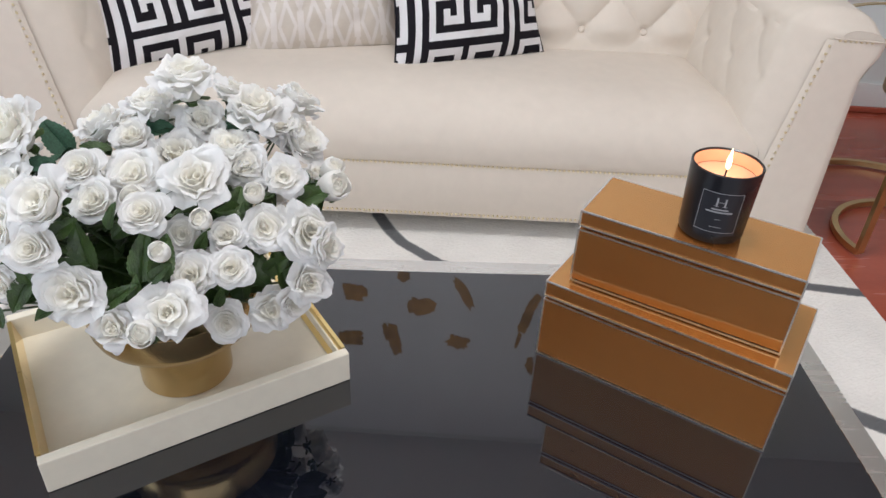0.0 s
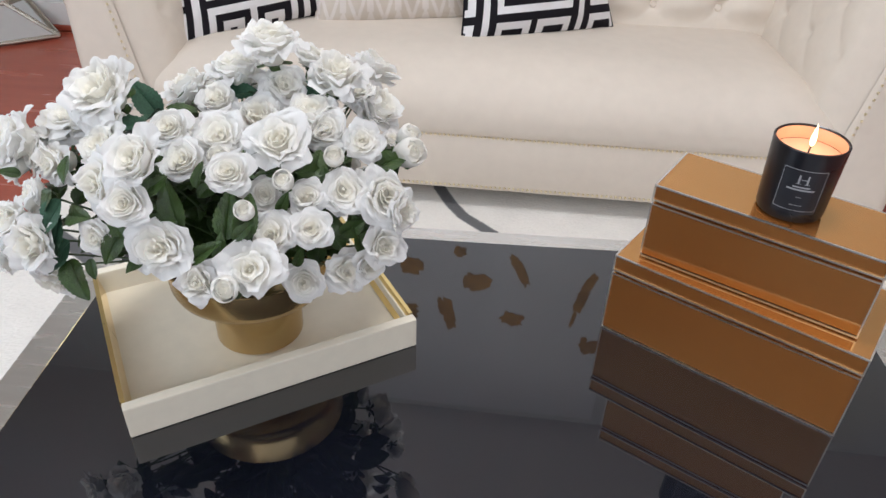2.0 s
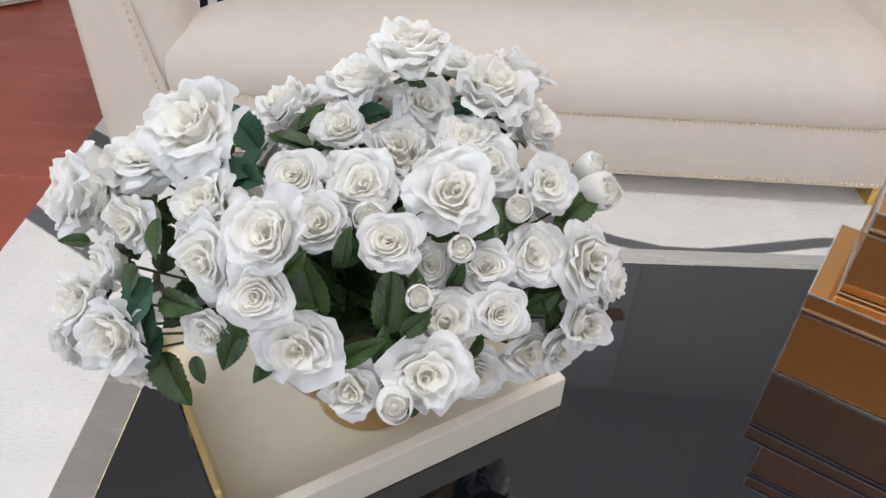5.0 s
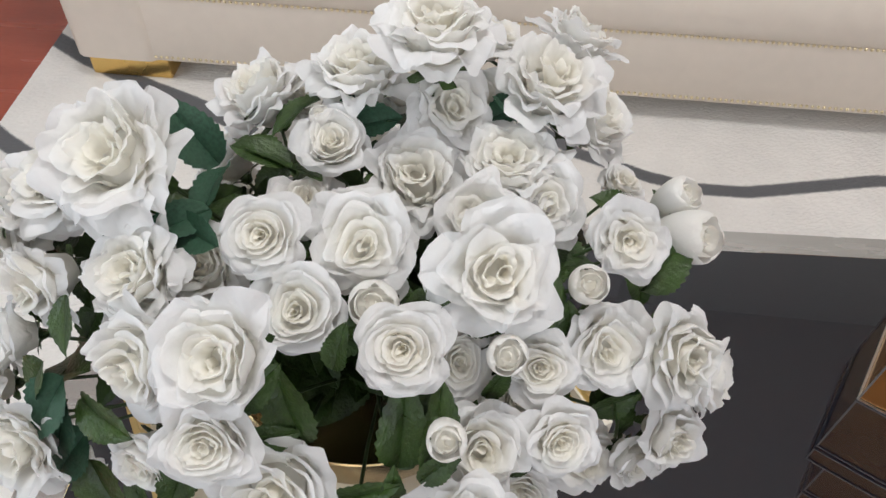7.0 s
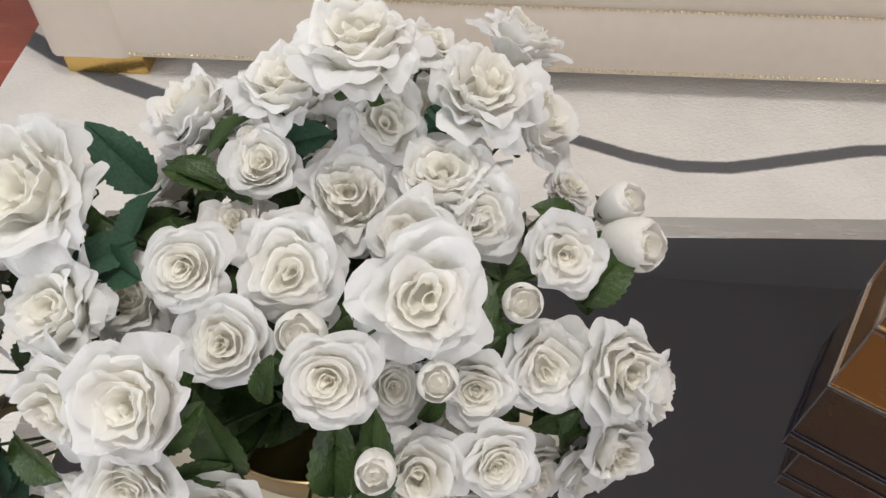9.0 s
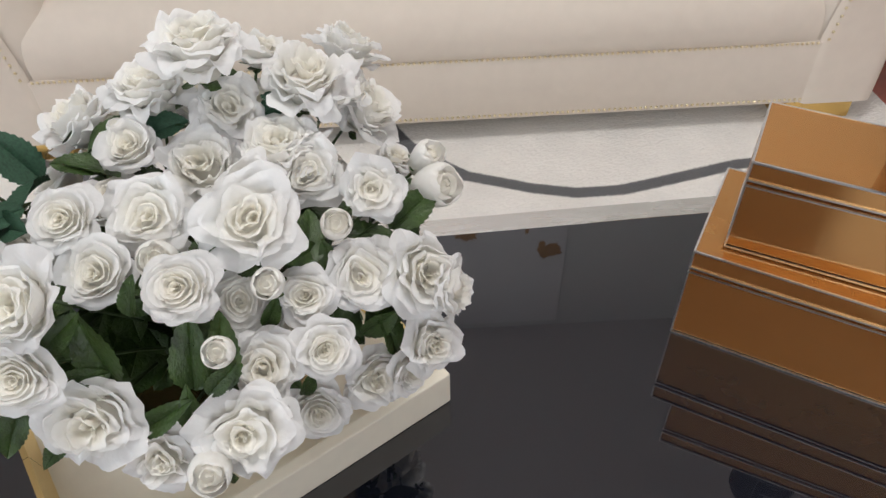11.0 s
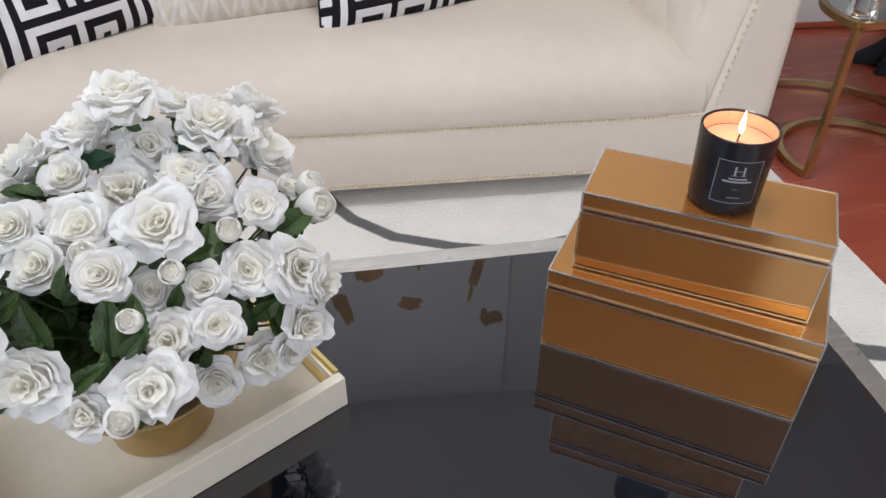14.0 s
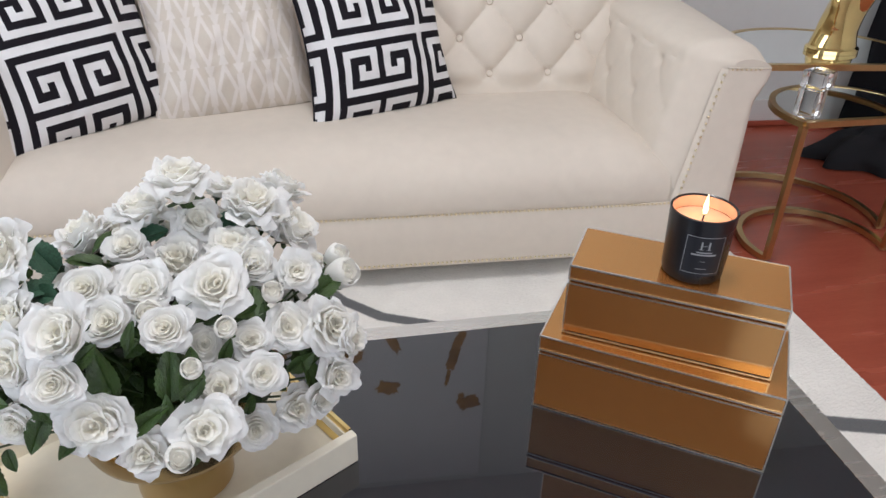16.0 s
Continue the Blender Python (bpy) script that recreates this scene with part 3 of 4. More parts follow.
    nails((-0.85, -0.0015, ZS - 0.001), (0.85, -0.0015, ZS - 0.001), 150)
    for sgn in (-1, 1):
        nails((sgn * 0.862, -0.0065, ZS), (sgn * 0.922, -0.0065, 0.583), 20)
        nails((sgn * 0.934, -0.0065, 0.588), (sgn * 1.02, -0.0065, 0.586), 7)


sofa()

# ---------------- pillows ----------------
def pillow(name, m, size, thick, n, mats, pick, label, seed):
    """Soft square cushion standing on its lower edge, front towards -y."""
    t = thing(name, m, label, "pillow", "pillows on the sofa")

    def shape(side):
        def f(u, v):
            a, b = u * 2 - 1, v * 2 - 1
            bulge = max(0.0, (1 - abs(a) ** 2.6)) ** 0.55 * max(0.0, (1 - abs(b) ** 2.6)) ** 0.55
            x = a * size / 2 * (1 - 0.12 * (1 - b * b) * abs(a))
            z = size / 2 + b * size / 2 * (1 - (0.12 if b > 0 else -0.01) * (1 - a * a) * abs(b))
            w = 0.013 * noise.noise((a * 2.2 + seed, b * 2.2, seed)) + 0.006 * noise.noise((a * 6, b * 6 + seed, 2))
            w += 0.006 * math.sin((a * math.copysign(1, a) + b) * 11 + seed + 3 * noise.noise((a * 2, b * 2, seed))) * math.exp(-3.0 * ((abs(a) - 1) ** 2 + (b + 1) ** 2))
            sag = 0.012 * (1 - b) * 0.5
            return (x, -side * (thick / 2 * bulge) - (w + sag) * bulge, z)
        return f
    part("front_cover", surface(n, n, shape(1), mat_of=pick), mats, t)
    part("back_cover", surface(40, 40, shape(-1)), mats[-1], t)
    edge = []
    for k in range(120):
        s, w = k // 30, (k % 30) / 30
        u, v = ((w, 0), (1, w), (1 - w, 1), (0, 1 - w))[s]
        edge.append(Vector(shape(1)(u, v)))
    part("piping", tube(edge, 0.0035, 6, closed=True), mats[0], t, "corded edge")
    return t


PAIRED = ["BBBBBBBBBBBBB",
          "BWWWWWBWWWWWB",
          "BWBBBWBWBBBWB",
          "BWBWBWBWBWBWB",
          "BWBWWWBWWWBWB",
          "BWBBBBBBBBBWB",
          "BWWWWWWWWWWWB"]
SPLIT = ["BBBBBBBBBBBBBBB",
         "BWWWWWWWWWWWWWB",
         "BWBBBBBWBBBBBWB",
         "BWBWWWBWBWWWBWB",
         "BWBWBWBWBWBWBWB",
         "BWBBBWBWBWBBBWB",
         "BWWWWWBWBWWWWWB"]


def key_cross(cell, cx, cz, unit, size):
    """Greek key cells mirrored about a white cross at cx, cz."""
    rows = cell + cell + cell[:1]
    wide = len(cell[0]) + 1

    def pick(u, v):
        c, r = int(abs(u * size - cx) / unit + 0.5), int(abs(v * size - cz) / unit + 0.5)
        if c % wide == 0 or r % 16 == 0:
            return 1
        return 0 if rows[r % 16 - 1][c % wide - 1] == "B" else 1
    return pick


def lattice(u, v):
    x, y = u * 5.8, v * 3.5
    x += 0.5 * (int(math.floor(y)) % 2)
    fx, fy = x - math.floor(x) - 0.5, y - math.floor(y) - 0.5
    d = abs(fx) * 1.25 + abs(fy) * 0.8
    ring = 0.30 < d < 0.47 or (abs(fx) > 0.38 and abs(fy) < 0.30) or d > 0.80
    return 1 if ring else 0


PS = 0.44
pillow("throw_pillow", pose(0.282, 1.26, 0.392, -20, -2, 20), PS, 0.16, 170, [cloth_black, cloth_white], key_cross(PAIRED, 0.322, 0.205, 0.0192, PS),
       "black and white Greek key throw pillow leaning on the backrest", 3)
pillow("throw_pillow", pose(-0.115, 1.315, 0.392, -20, -2, 12), 0.44, 0.15, 220, [damask_a, damask_b], lattice,
       "beige satin throw pillow with a pale lattice print", 7)
pillow("throw_pillow", pose(-0.455, 1.225, 0.392, -20, -5, 31), PS, 0.16, 170, [cloth_black, cloth_white], key_cross(SPLIT, 0.335, 0.225, 0.0185, PS),
       "black and white Greek key throw pillow in the sofa corner", 11)

# ---------------- roses ----------------
HUB = Vector((-0.118, -0.055, 0.590))


def petal_into(bm, turn, span, shoulder, lip, lip_z, rise, rng, ruffle=0.04, nu=22, nv=9, foot=(0.07, -0.85), mid=(0.0, 0.0), lean=0.0):
    """One petal round the axis: it climbs from foot to a shoulder, then its lip rolls out to radius lip at lip_z."""
    ph, ph2, ph3 = (rng.uniform(0, 6.28) for _ in range(3))
    side = rng.choice((-1, 1))
    notch, droop = rng.uniform(0.0, 0.09), rng.uniform(-0.5, 1.0)
    r_, z_ = (foot[0], shoulder * 0.86, shoulder, lip), (foot[1], foot[1] * 0.80, lip_z + rise, lip_z)
    grid = []
    for j in range(nv + 1):
        row = []
        for i in range(nu + 1):
            u, v = i / nu * 2 - 1, (j / nv) ** 0.85
            ve = v * (1 - 0.40 * abs(u) ** 2.3 - notch * math.exp(-(u * 3.4) ** 2) + 0.03 * math.sin(u * 5 + ph3))
            a, b, c, d = (1 - ve) ** 3, 3 * ve * (1 - ve) ** 2, 3 * ve * ve * (1 - ve), ve ** 3
            r = a * r_[0] + b * r_[1] + c * r_[2] + d * r_[3]
            z = a * z_[0] + b * z_[1] + c * z_[2] + d * z_[3]
            w = max(0.0, (ve - 0.35) / 0.65) ** 1.6
            wave = math.sin(u * 3.4 + ph) + 0.55 * math.sin(u * 7.2 + ph2) + 0.28 * math.sin(u * 14 + ph3)
            r += ruffle * 0.55 * w * math.sin(u * 4.1 + ph2) - 0.10 * u * u * lip * (0.4 + 0.6 * ve)
            z += ruffle * w * wave - 0.10 * droop * rise * w * (1 - u * u)
            z += 0.010 * ve * math.sin(u * 19 + ph + 2 * ve)
            r += 0.035 * side * u * (0.4 + ve) * lip
            an = turn + u * span / 2 * (0.50 + 0.50 * min(1.0, v * 1.5)) + lean * ve
            row.append(bm.verts.new((r * math.cos(an) + mid[0], r * math.sin(an) + mid[1], z)))
        grid.append(row)
    for j in range(nv):
        for i in range(nu):
            bm.faces.new((grid[j][i], grid[j][i + 1], grid[j + 1][i + 1], grid[j + 1][i]))


def ring_of(target, n, lip, z, shoulder, rise, ruffle, rng, loose=1.0, mid=(0.0, 0.0), wide=1.5):
    """n overlapping petals; target is a list for single petals or one bmesh for a joined heart."""
    off = rng.uniform(0, 6.28)
    for k in range(n):
        bm = bmesh.new() if isinstance(target, list) else target
        petal_into(bm, off + (k + rng.uniform(-0.14, 0.14) * loose) * 2 * math.pi / n, wide * 2 * math.pi / n * rng.uniform(0.9, 1.1), shoulder * rng.uniform(0.94, 1.06),
                   lip * (1 + rng.uniform(-0.10, 0.08) * loose), z + rng.uniform(-0.07, 0.06) * loose, rise * rng.uniform(0.7, 1.3), rng, ruffle * rng.uniform(0.7, 1.4),
                   mid=mid, lean=0.15, foot=(0.07, -0.85) if isinstance(target, list) else (shoulder * 0.72, z - 0.34))
        if isinstance(target, list):
            target.append(bm)


def warp(bm, seed, amount):
    """Soft uneven growth: the same slow drift for all petals of one flower."""
    for v in bm.verts:
        p = v.co * 1.15 + Vector((seed * 3.1, seed * 1.7, 0.0))
        q = v.co * 3.2 + Vector((seed * 2.3, 5.0, seed))
        k = amount * min(1.0, 0.35 + v.co.xy.length)
        v.co += Vector((noise.noise(p), noise.noise(p + Vector((9, 0, 0))), 0.8 * noise.noise(p + Vector((0, 9, 0))))) * k
        e = v.co * 8.5 + Vector((seed, 0.0, seed * 1.3))
        v.co += Vector((noise.noise(e), noise.noise(e + Vector((9, 0, 0))), noise.noise(e + Vector((0, 9, 0))))) * 0.022
        v.co += Vector((noise.noise(q), noise.noise(q + Vector((9, 0, 0))), noise.noise(q + Vector((0, 9, 0))))) * k * 0.38


def rose_meshes(seed, kind):
    """Petals of a rose of radius 1 that faces +z, its face near z = 0: single outer petals, and the whorled heart."""
    rng = random.Random(seed)
    single, heart = [], bmesh.new()
    if kind == "bud":
        for k in range(5):
            bm = bmesh.new()
            petal_into(bm, k * 1.35, 2.3, 0.66 + 0.02 * k, 0.50 - 0.04 * k, 0.02 + 0.03 * k, 0.10, rng, 0.025, foot=(0.12, -1.35))
            single.append(bm)
        for k in range(5):
            petal_into(heart, k * 2.3, 2.8, 0.46 - 0.08 * k, max(0.05, 0.36 - 0.075 * k), 0.10 - 0.01 * k, 0.06, rng, 0.012, foot=(0.10, -0.9))
        lathe([(0, -0.10), (0.12, -0.12), (0.30, -0.16), (0.44, -0.30), (0.40, -1.0)], 10, heart)
        return single, heart
    if kind == "peony":
        ring_of(single, 6, 1.06, -0.34, 0.56, 0.22, 0.085, rng, 1.5)
        ring_of(single, 6, 0.96, -0.18, 0.56, 0.22, 0.090, rng, 1.5)
        ring_of(single, 5, 0.82, -0.03, 0.52, 0.20, 0.085, rng, 1.5)
        ring_of(single, 5, 0.67, 0.06, 0.46, 0.16, 0.080, rng, 1.4)
        for n, lip, z, sh in ((5, 0.52, 0.11, 0.38), (4, 0.36, 0.12, 0.27), (3, 0.20, 0.09, 0.14)):
            ring_of(heart, n, lip, z, sh, 0.10, 0.070, rng, 1.4, (rng.uniform(-0.08, 0.08), rng.uniform(-0.08, 0.08)))
    elif kind == "open":
        ring_of(single, 5, 1.04, -0.36, 0.62, 0.28, 0.070, rng, 1.5)
        ring_of(single, 4, 0.92, -0.15, 0.62, 0.24, 0.065, rng, 1.5)
        ring_of(single, 4, 0.76, 0.00, 0.54, 0.20, 0.060, rng, 1.4)
        for n, lip, z, sh in ((4, 0.60, 0.08, 0.45), (3, 0.43, 0.11, 0.33), (3, 0.28, 0.11, 0.20), (2, 0.13, 0.07, 0.09)):
            ring_of(heart, n, lip, z, sh, 0.10, 0.045, rng, 1.4, (rng.uniform(-0.09, 0.09), rng.uniform(-0.09, 0.09)))
    else:
        ring_of(single, 4, 1.00, -0.32, 0.66, 0.30, 0.055, rng, 1.3)
        ring_of(single, 4, 0.88, -0.10, 0.65, 0.24, 0.048, rng, 1.3)
        ring_of(single, 4, 0.72, 0.03, 0.55, 0.18, 0.042, rng, 1.2)
        for n, lip, z, sh in ((3, 0.56, 0.08, 0.45), (3, 0.42, 0.10, 0.34), (3, 0.29, 0.11, 0.22), (3, 0.17, 0.09, 0.13), (2, 0.08, 0.06, 0.05)):
            ring_of(heart, n, lip, z, sh, 0.08, 0.020, rng, 0.9, (rng.uniform(-0.03, 0.03), rng.uniform(-0.03, 0.03)))
    for bm in single + [heart]:
        warp(bm, seed, {"peony": 0.20, "open": 0.26, "cup": 0.17}[kind])
    lathe([(0, -0.22), (0.30, -0.30), (0.46, -0.50), (0.30, -0.85)], 12, heart)
    return single, heart


def joined(bms):
    bm = bmesh.new()
    for b in bms:
        me = bpy.data.meshes.new("tmp")
        b.to_mesh(me)
        bm.from_mesh(me)
        bpy.data.meshes.remove(me)
    return bm


VARIANTS = {"peony": 4, "open": 6, "cup": 5, "bud": 2}
ROSE = {}
for kind_, count in VARIANTS.items():
    for k in range(count):
        s_bms, h_bm = rose_meshes(17 * k + len(kind_), kind_)
        whole = mesh_of("petals", joined(s_bms), petal)
        ROSE[kind_, k] = ([mesh_of("petal", b, petal) for b in s_bms], whole, mesh_of("rose", h_bm, petal))

# each flower: place of its face, diameter, kind, and where it looks if not straight out of the bunch
CROWN = [
    ((-0.081, -0.024, 0.820), 0.070, "peony", (0.0, -0.05, 1)), ((0.012, 0.072, 0.759), 0.066, "peony", (0.45, 0.35, 0.8)), ((-0.017, -0.014, 0.786), 0.072, "peony", (0.15, -0.08, 1)),
    ((0.024, 0.024, 0.731), 0.070, "peony", (0.70, -0.15, 0.7)), ((-0.124, -0.012, 0.784), 0.066, "peony", (-0.15, 0.0, 1)), ((-0.190, 0.012, 0.750), 0.066, "peony", (-0.40, 0.05, 0.9)),
    ((-0.229, -0.101, 0.790), 0.080, "peony", (-0.30, -0.50, 0.8)), ((-0.133, -0.055, 0.764), 0.045, "cup", (0.0, -0.45, 0.9)), ((-0.088, -0.066, 0.752), 0.064, "peony", (0.1, -0.50, 0.85)),
    ((-0.040, -0.052, 0.757), 0.070, "peony", (0.0, -0.12, 1)), ((-0.022, -0.075, 0.746), 0.054, "open", (0.1, -0.60, 0.8)), ((-0.070, -0.030, 0.770), 0.052, "open", (0.2, -0.50, 0.7)),
    ((-0.049, 0.021, 0.787), 0.046, "open", (0.3, 0.20, 0.9)), ((-0.140, -0.042, 0.770), 0.014, "bud", None), ((-0.147, -0.078, 0.742), 0.046, "open", (-0.1, -0.20, 1)),
    ((0.039, -0.012, 0.706), 0.034, "open", (0.4, -0.1, 0.9)), ((-0.115, -0.090, 0.742), 0.050, "open", (0.1, -0.2, 1)),
    ((-0.058, 0.004, 0.752), 0.056, "open", (0.0, -0.3, 1)), ((-0.005, 0.020, 0.750), 0.060, "peony", (0.3, -0.3, 0.9)), ((-0.100, 0.012, 0.758), 0.054, "open", (0.0, -0.2, 1)), ((-0.292, -0.078, 0.738), 0.062, "peony", (-0.4, -0.5, 0.7)), ((-0.312, -0.098, 0.715), 0.054, "open", (-0.6, -0.6, 0.4)),
    ((-0.158, 0.018, 0.742), 0.050, "open", (-0.2, -0.2, 1)), ((-0.252, -0.050, 0.735), 0.054, "peony", (-0.4, -0.2, 0.9)),
]
FRONT = [
    ((-0.088, -0.172, 0.748), 0.047, "cup", (0.0, -0.62, 0.78)), ((-0.060, -0.228, 0.685), 0.061, "open", (0.05, -0.80, 0.6)), ((-0.067, -0.206, 0.731), 0.020, "bud", (0.05, -0.7, 0.7)),
    ((-0.014, -0.190, 0.704), 0.044, "cup", (0.1, -0.75, 0.65)), ((-0.049, -0.193, 0.698), 0.052, "open", (0.0, -0.70, 0.7)), ((-0.042, -0.168, 0.741), 0.021, "bud", (-0.05, -0.6, 0.75)),
    ((-0.024, -0.160, 0.720), 0.042, "cup", (0.0, -0.65, 0.7)), ((-0.062, -0.158, 0.718), 0.046, "cup", (0.2, -0.65, 0.7)), ((-0.137, -0.153, 0.747), 0.049, "cup", (-0.05, -0.6, 0.8)),
    ((-0.111, -0.120, 0.758), 0.058, "open", (0.0, -0.60, 0.8)), ((-0.048, -0.144, 0.768), 0.064, "open", (0.05, -0.62, 0.75)), ((-0.103, -0.151, 0.751), 0.026, "bud", (-0.1, -0.5, 0.8)),
    ((-0.111, -0.226, 0.664), 0.047, "open", (-0.1, -0.85, 0.5)), ((-0.080, -0.244, 0.673), 0.027, "bud", (0.05, -0.8, 0.5)), ((-0.026, -0.189, 0.641), 0.046, "cup", (0.1, -0.9, 0.4)),
    ((-0.056, -0.092, 0.752), 0.050, "open", (0.0, -0.4, 0.9)), ((-0.032, -0.163, 0.696), 0.040, "cup", (0.1, -0.6, 0.8)),
]
RIGHT = [
    ((0.020, -0.103, 0.748), 0.046, "open", (0.05, -0.72, 0.6)), ((0.049, -0.150, 0.717), 0.060, "open", (0.55, -0.70, 0.42)), ((0.011, -0.148, 0.720), 0.052, "open", (0.30, -0.72, 0.6)),
    ((-0.003, -0.130, 0.747), 0.022, "bud", (0.0, -0.6, 0.75)), ((0.068, -0.078, 0.728), 0.034, "bud", (0.55, -0.5, 0.55)), ((0.062, -0.049, 0.734), 0.025, "bud", (0.5, -0.2, 0.8)),
    ((0.050, -0.172, 0.676), 0.045, "open", (0.45, -0.78, 0.4)), ((0.011, -0.169, 0.642), 0.050, "open", (0.25, -0.88, 0.4)), ((0.068, -0.152, 0.702), 0.048, "open", (0.85, -0.40, 0.2)),
    ((0.036, -0.172, 0.652), 0.038, "cup", (0.5, -0.7, 0.2)),
]
LEFT = [
    ((-0.146, -0.218, 0.692), 0.062, "open", (-0.15, -0.82, 0.5)), ((-0.165, -0.217, 0.737), 0.051, "cup", (-0.05, -0.82, 0.55)), ((-0.161, -0.196, 0.770), 0.060, "open", (-0.22, -0.70, 0.65)),
    ((-0.209, -0.178, 0.732), 0.060, "open", (-0.50, -0.72, 0.4)), ((-0.218, -0.138, 0.750), 0.060, "peony", (-0.35, -0.50, 0.8)), ((-0.275, -0.080, 0.752), 0.064, "peony", (-0.4, -0.4, 0.8)),
    ((-0.207, -0.205, 0.689), 0.042, "cup", (-0.3, -0.9, 0.2)), ((-0.191, -0.121, 0.737), 0.050, "open", (-0.2, -0.4, 0.9)), ((-0.156, -0.124, 0.763), 0.047, "cup", (0.0, -0.62, 0.78)),
    ((-0.279, -0.128, 0.718), 0.056, "open", (-0.5, -0.70, 0.2)), ((-0.281, -0.192, 0.668), 0.064, "peony", (-0.35, -0.80, 0.35)), ((-0.318, -0.158, 0.672), 0.054, "peony", (-0.6, -0.5, 0.6)),
    ((-0.332, -0.168, 0.628), 0.046, "open", (-0.7, -0.7, -0.1)), ((-0.284, -0.172, 0.606), 0.050, "open", (-0.2, -0.9, -0.3)), ((-0.334, -0.100, 0.728), 0.072, "peony", (-0.85, -0.40, 0.4)),
    ((-0.335, -0.108, 0.698), 0.044, "open", (-0.8, -0.5, 0.0)), ((-0.300, -0.140, 0.690), 0.044, "open", (-0.7, -0.4, 0.3)),
]
ROSES = CROWN + FRONT + RIGHT + LEFT
bouquet = thing("rose_arrangement", pose(HUB.x, HUB.y, 0.5265), "full round arrangement of white silk roses with green leaves", "flowers")
B0 = Vector((HUB.x, HUB.y, 0.5265))
rng = random.Random(5)


def facing(d, spin):
    q = d.to_track_quat('Z', 'Y')
    return q.to_matrix().to_4x4() @ Matrix.Rotation(spin, 4, 'Z')


# the side turned to the sofa is just as full
frng = random.Random(31)
for k in range(400):
    a, e = frng.uniform(0.35, math.pi - 0.35), frng.uniform(0.10, 0.75)
    d = Vector((math.cos(a) * math.cos(e), math.sin(a) * math.cos(e), math.sin(e)))
    q = Vector((-0.118, -0.030, 0.620)) + Vector((d.x * 0.150, d.y * 0.115, d.z * 0.120))
    if q.y > 0.0 and min((Vector(r[0]) - q).length - r[1] * 0.42 for r in ROSES) > 0.022:
        ROSES.append(((q.x, q.y, q.z), frng.uniform(0.046, 0.058), "open", None))
HEADS = [(Vector(r[0]) - (Vector(r[0]) - HUB).normalized() * r[1] * 0.15, r[1] * 0.40) for r in ROSES]

sepal_bm = bmesh.new()
for k in range(5):
    petal_into(sepal_bm, k * 1.257, 0.8, 0.30, 0.60, -0.90, 0.10, random.Random(k), 0.02, 4, 4, foot=(0.05, -1.08))
lathe([(0, -1.15), (0.10, -1.10), (0.15, -0.98), (0.10, -0.86)], 8, sepal_bm)
SEPAL = mesh_of("calyx", sepal_bm, leaf_dark)
used = dict.fromkeys(VARIANTS, 0)
for idx, (p, dia, kind_, aim) in enumerate(ROSES):
    P = Vector(p)
    away = (P - HUB).normalized()
    out = Vector(aim).normalized() if aim else (away + Vector((rng.uniform(-.14, .14), rng.uniform(-.14, .14), rng.uniform(-.10, .14)))).normalized()
    R = dia / 2 * (0.96 if kind_ != "bud" else 0.95)
    s = R / (1.0 if kind_ != "bud" else 0.62)
    singles, whole, hm = ROSE[kind_, used[kind_] % VARIANTS[kind_]]
    used[kind_] += 1
    ro = new("rose" if kind_ != "bud" else "rosebud", hm)
    ro.parent = bouquet
    tagged(ro, kind="stuff")
    base = P - B0 - out * (s * 0.05)
    ro.matrix_basis = Matrix.Translation(base) @ facing(out, rng.uniform(0, 6.28)) @ Matrix.Diagonal((s * rng.uniform(0.95, 1.05), s, s * rng.uniform(0.9, 1.1), 1))
    if len(CROWN) <= idx < len(CROWN) + 12:
        for me in singles:
            q = new("petal", me)
            q.parent = ro
    else:
        q = new("outer_petals", whole)
        q.parent = ro
        tagged(q, kind="stuff")
    q = new("calyx", SEPAL)
    q.parent = ro
    # stem from the bowl up to the back of the flower
    a, b = HUB - B0 + Vector((rng.uniform(-.02, .02), rng.uniform(-.02, .02), -0.03)), base - out * s * 0.95
    mid = a.lerp(b, 0.6) + out * 0.004 + Vector((0, 0, 0.006))
    part("stem", tube([a, a.lerp(mid, 0.5), mid, mid.lerp(b, 0.6), b], 0.0011, 6), stem_green, bouquet)


def leaf_mesh(seed, mat, wide=0.62, teeth=10):
    """Toothed leaf of length 1 along +y with a sunk midrib and side veins."""
    r = random.Random(seed)
    bm = bmesh.new()
    n = 40
    rows = []
    bend, twist = r.uniform(0.06, 0.26), r.uniform(-0.25, 0.25)
    for j in range(n + 1):
        v = j / n
        w = wide * 0.5 * math.sin(math.pi * min(1.0, v ** 0.72)) ** 0.80 + 0.006
        w *= 1 + 0.15 * ((v * teeth) % 1.0) * (v < 0.95)
        row = []
        for u in (-1, -0.7, -0.4, -0.08, 0, 0.08, 0.4, 0.7, 1):
            vein = math.sin((v - 0.28 * abs(u)) * 2 * math.pi * 7)
            z = -bend * v * v + 0.22 * abs(u) * w + 0.010 * vein * abs(u) * (1 - abs(u) * 0.5) + twist * u * w * v - (0.012 if u == 0 else 0)
            row.append(bm.verts.new((u * w, v, z + 0.02 * math.sin(v * 9 + seed) * u)))
        rows.append(row)
    for a, b in zip(rows, rows[1:]):
        for k in range(8):
            bm.faces.new((a[k], a[k + 1], b[k + 1], b[k]))
    return mesh_of("leaf", bm, mat)


WIDE = [0.62 + 0.06 * (k % 3) for k in range(6)]
LEAVES = [leaf_mesh(k, leaf_dark if k < 4 else leaf_teal, WIDE[k]) for k in range(6)]


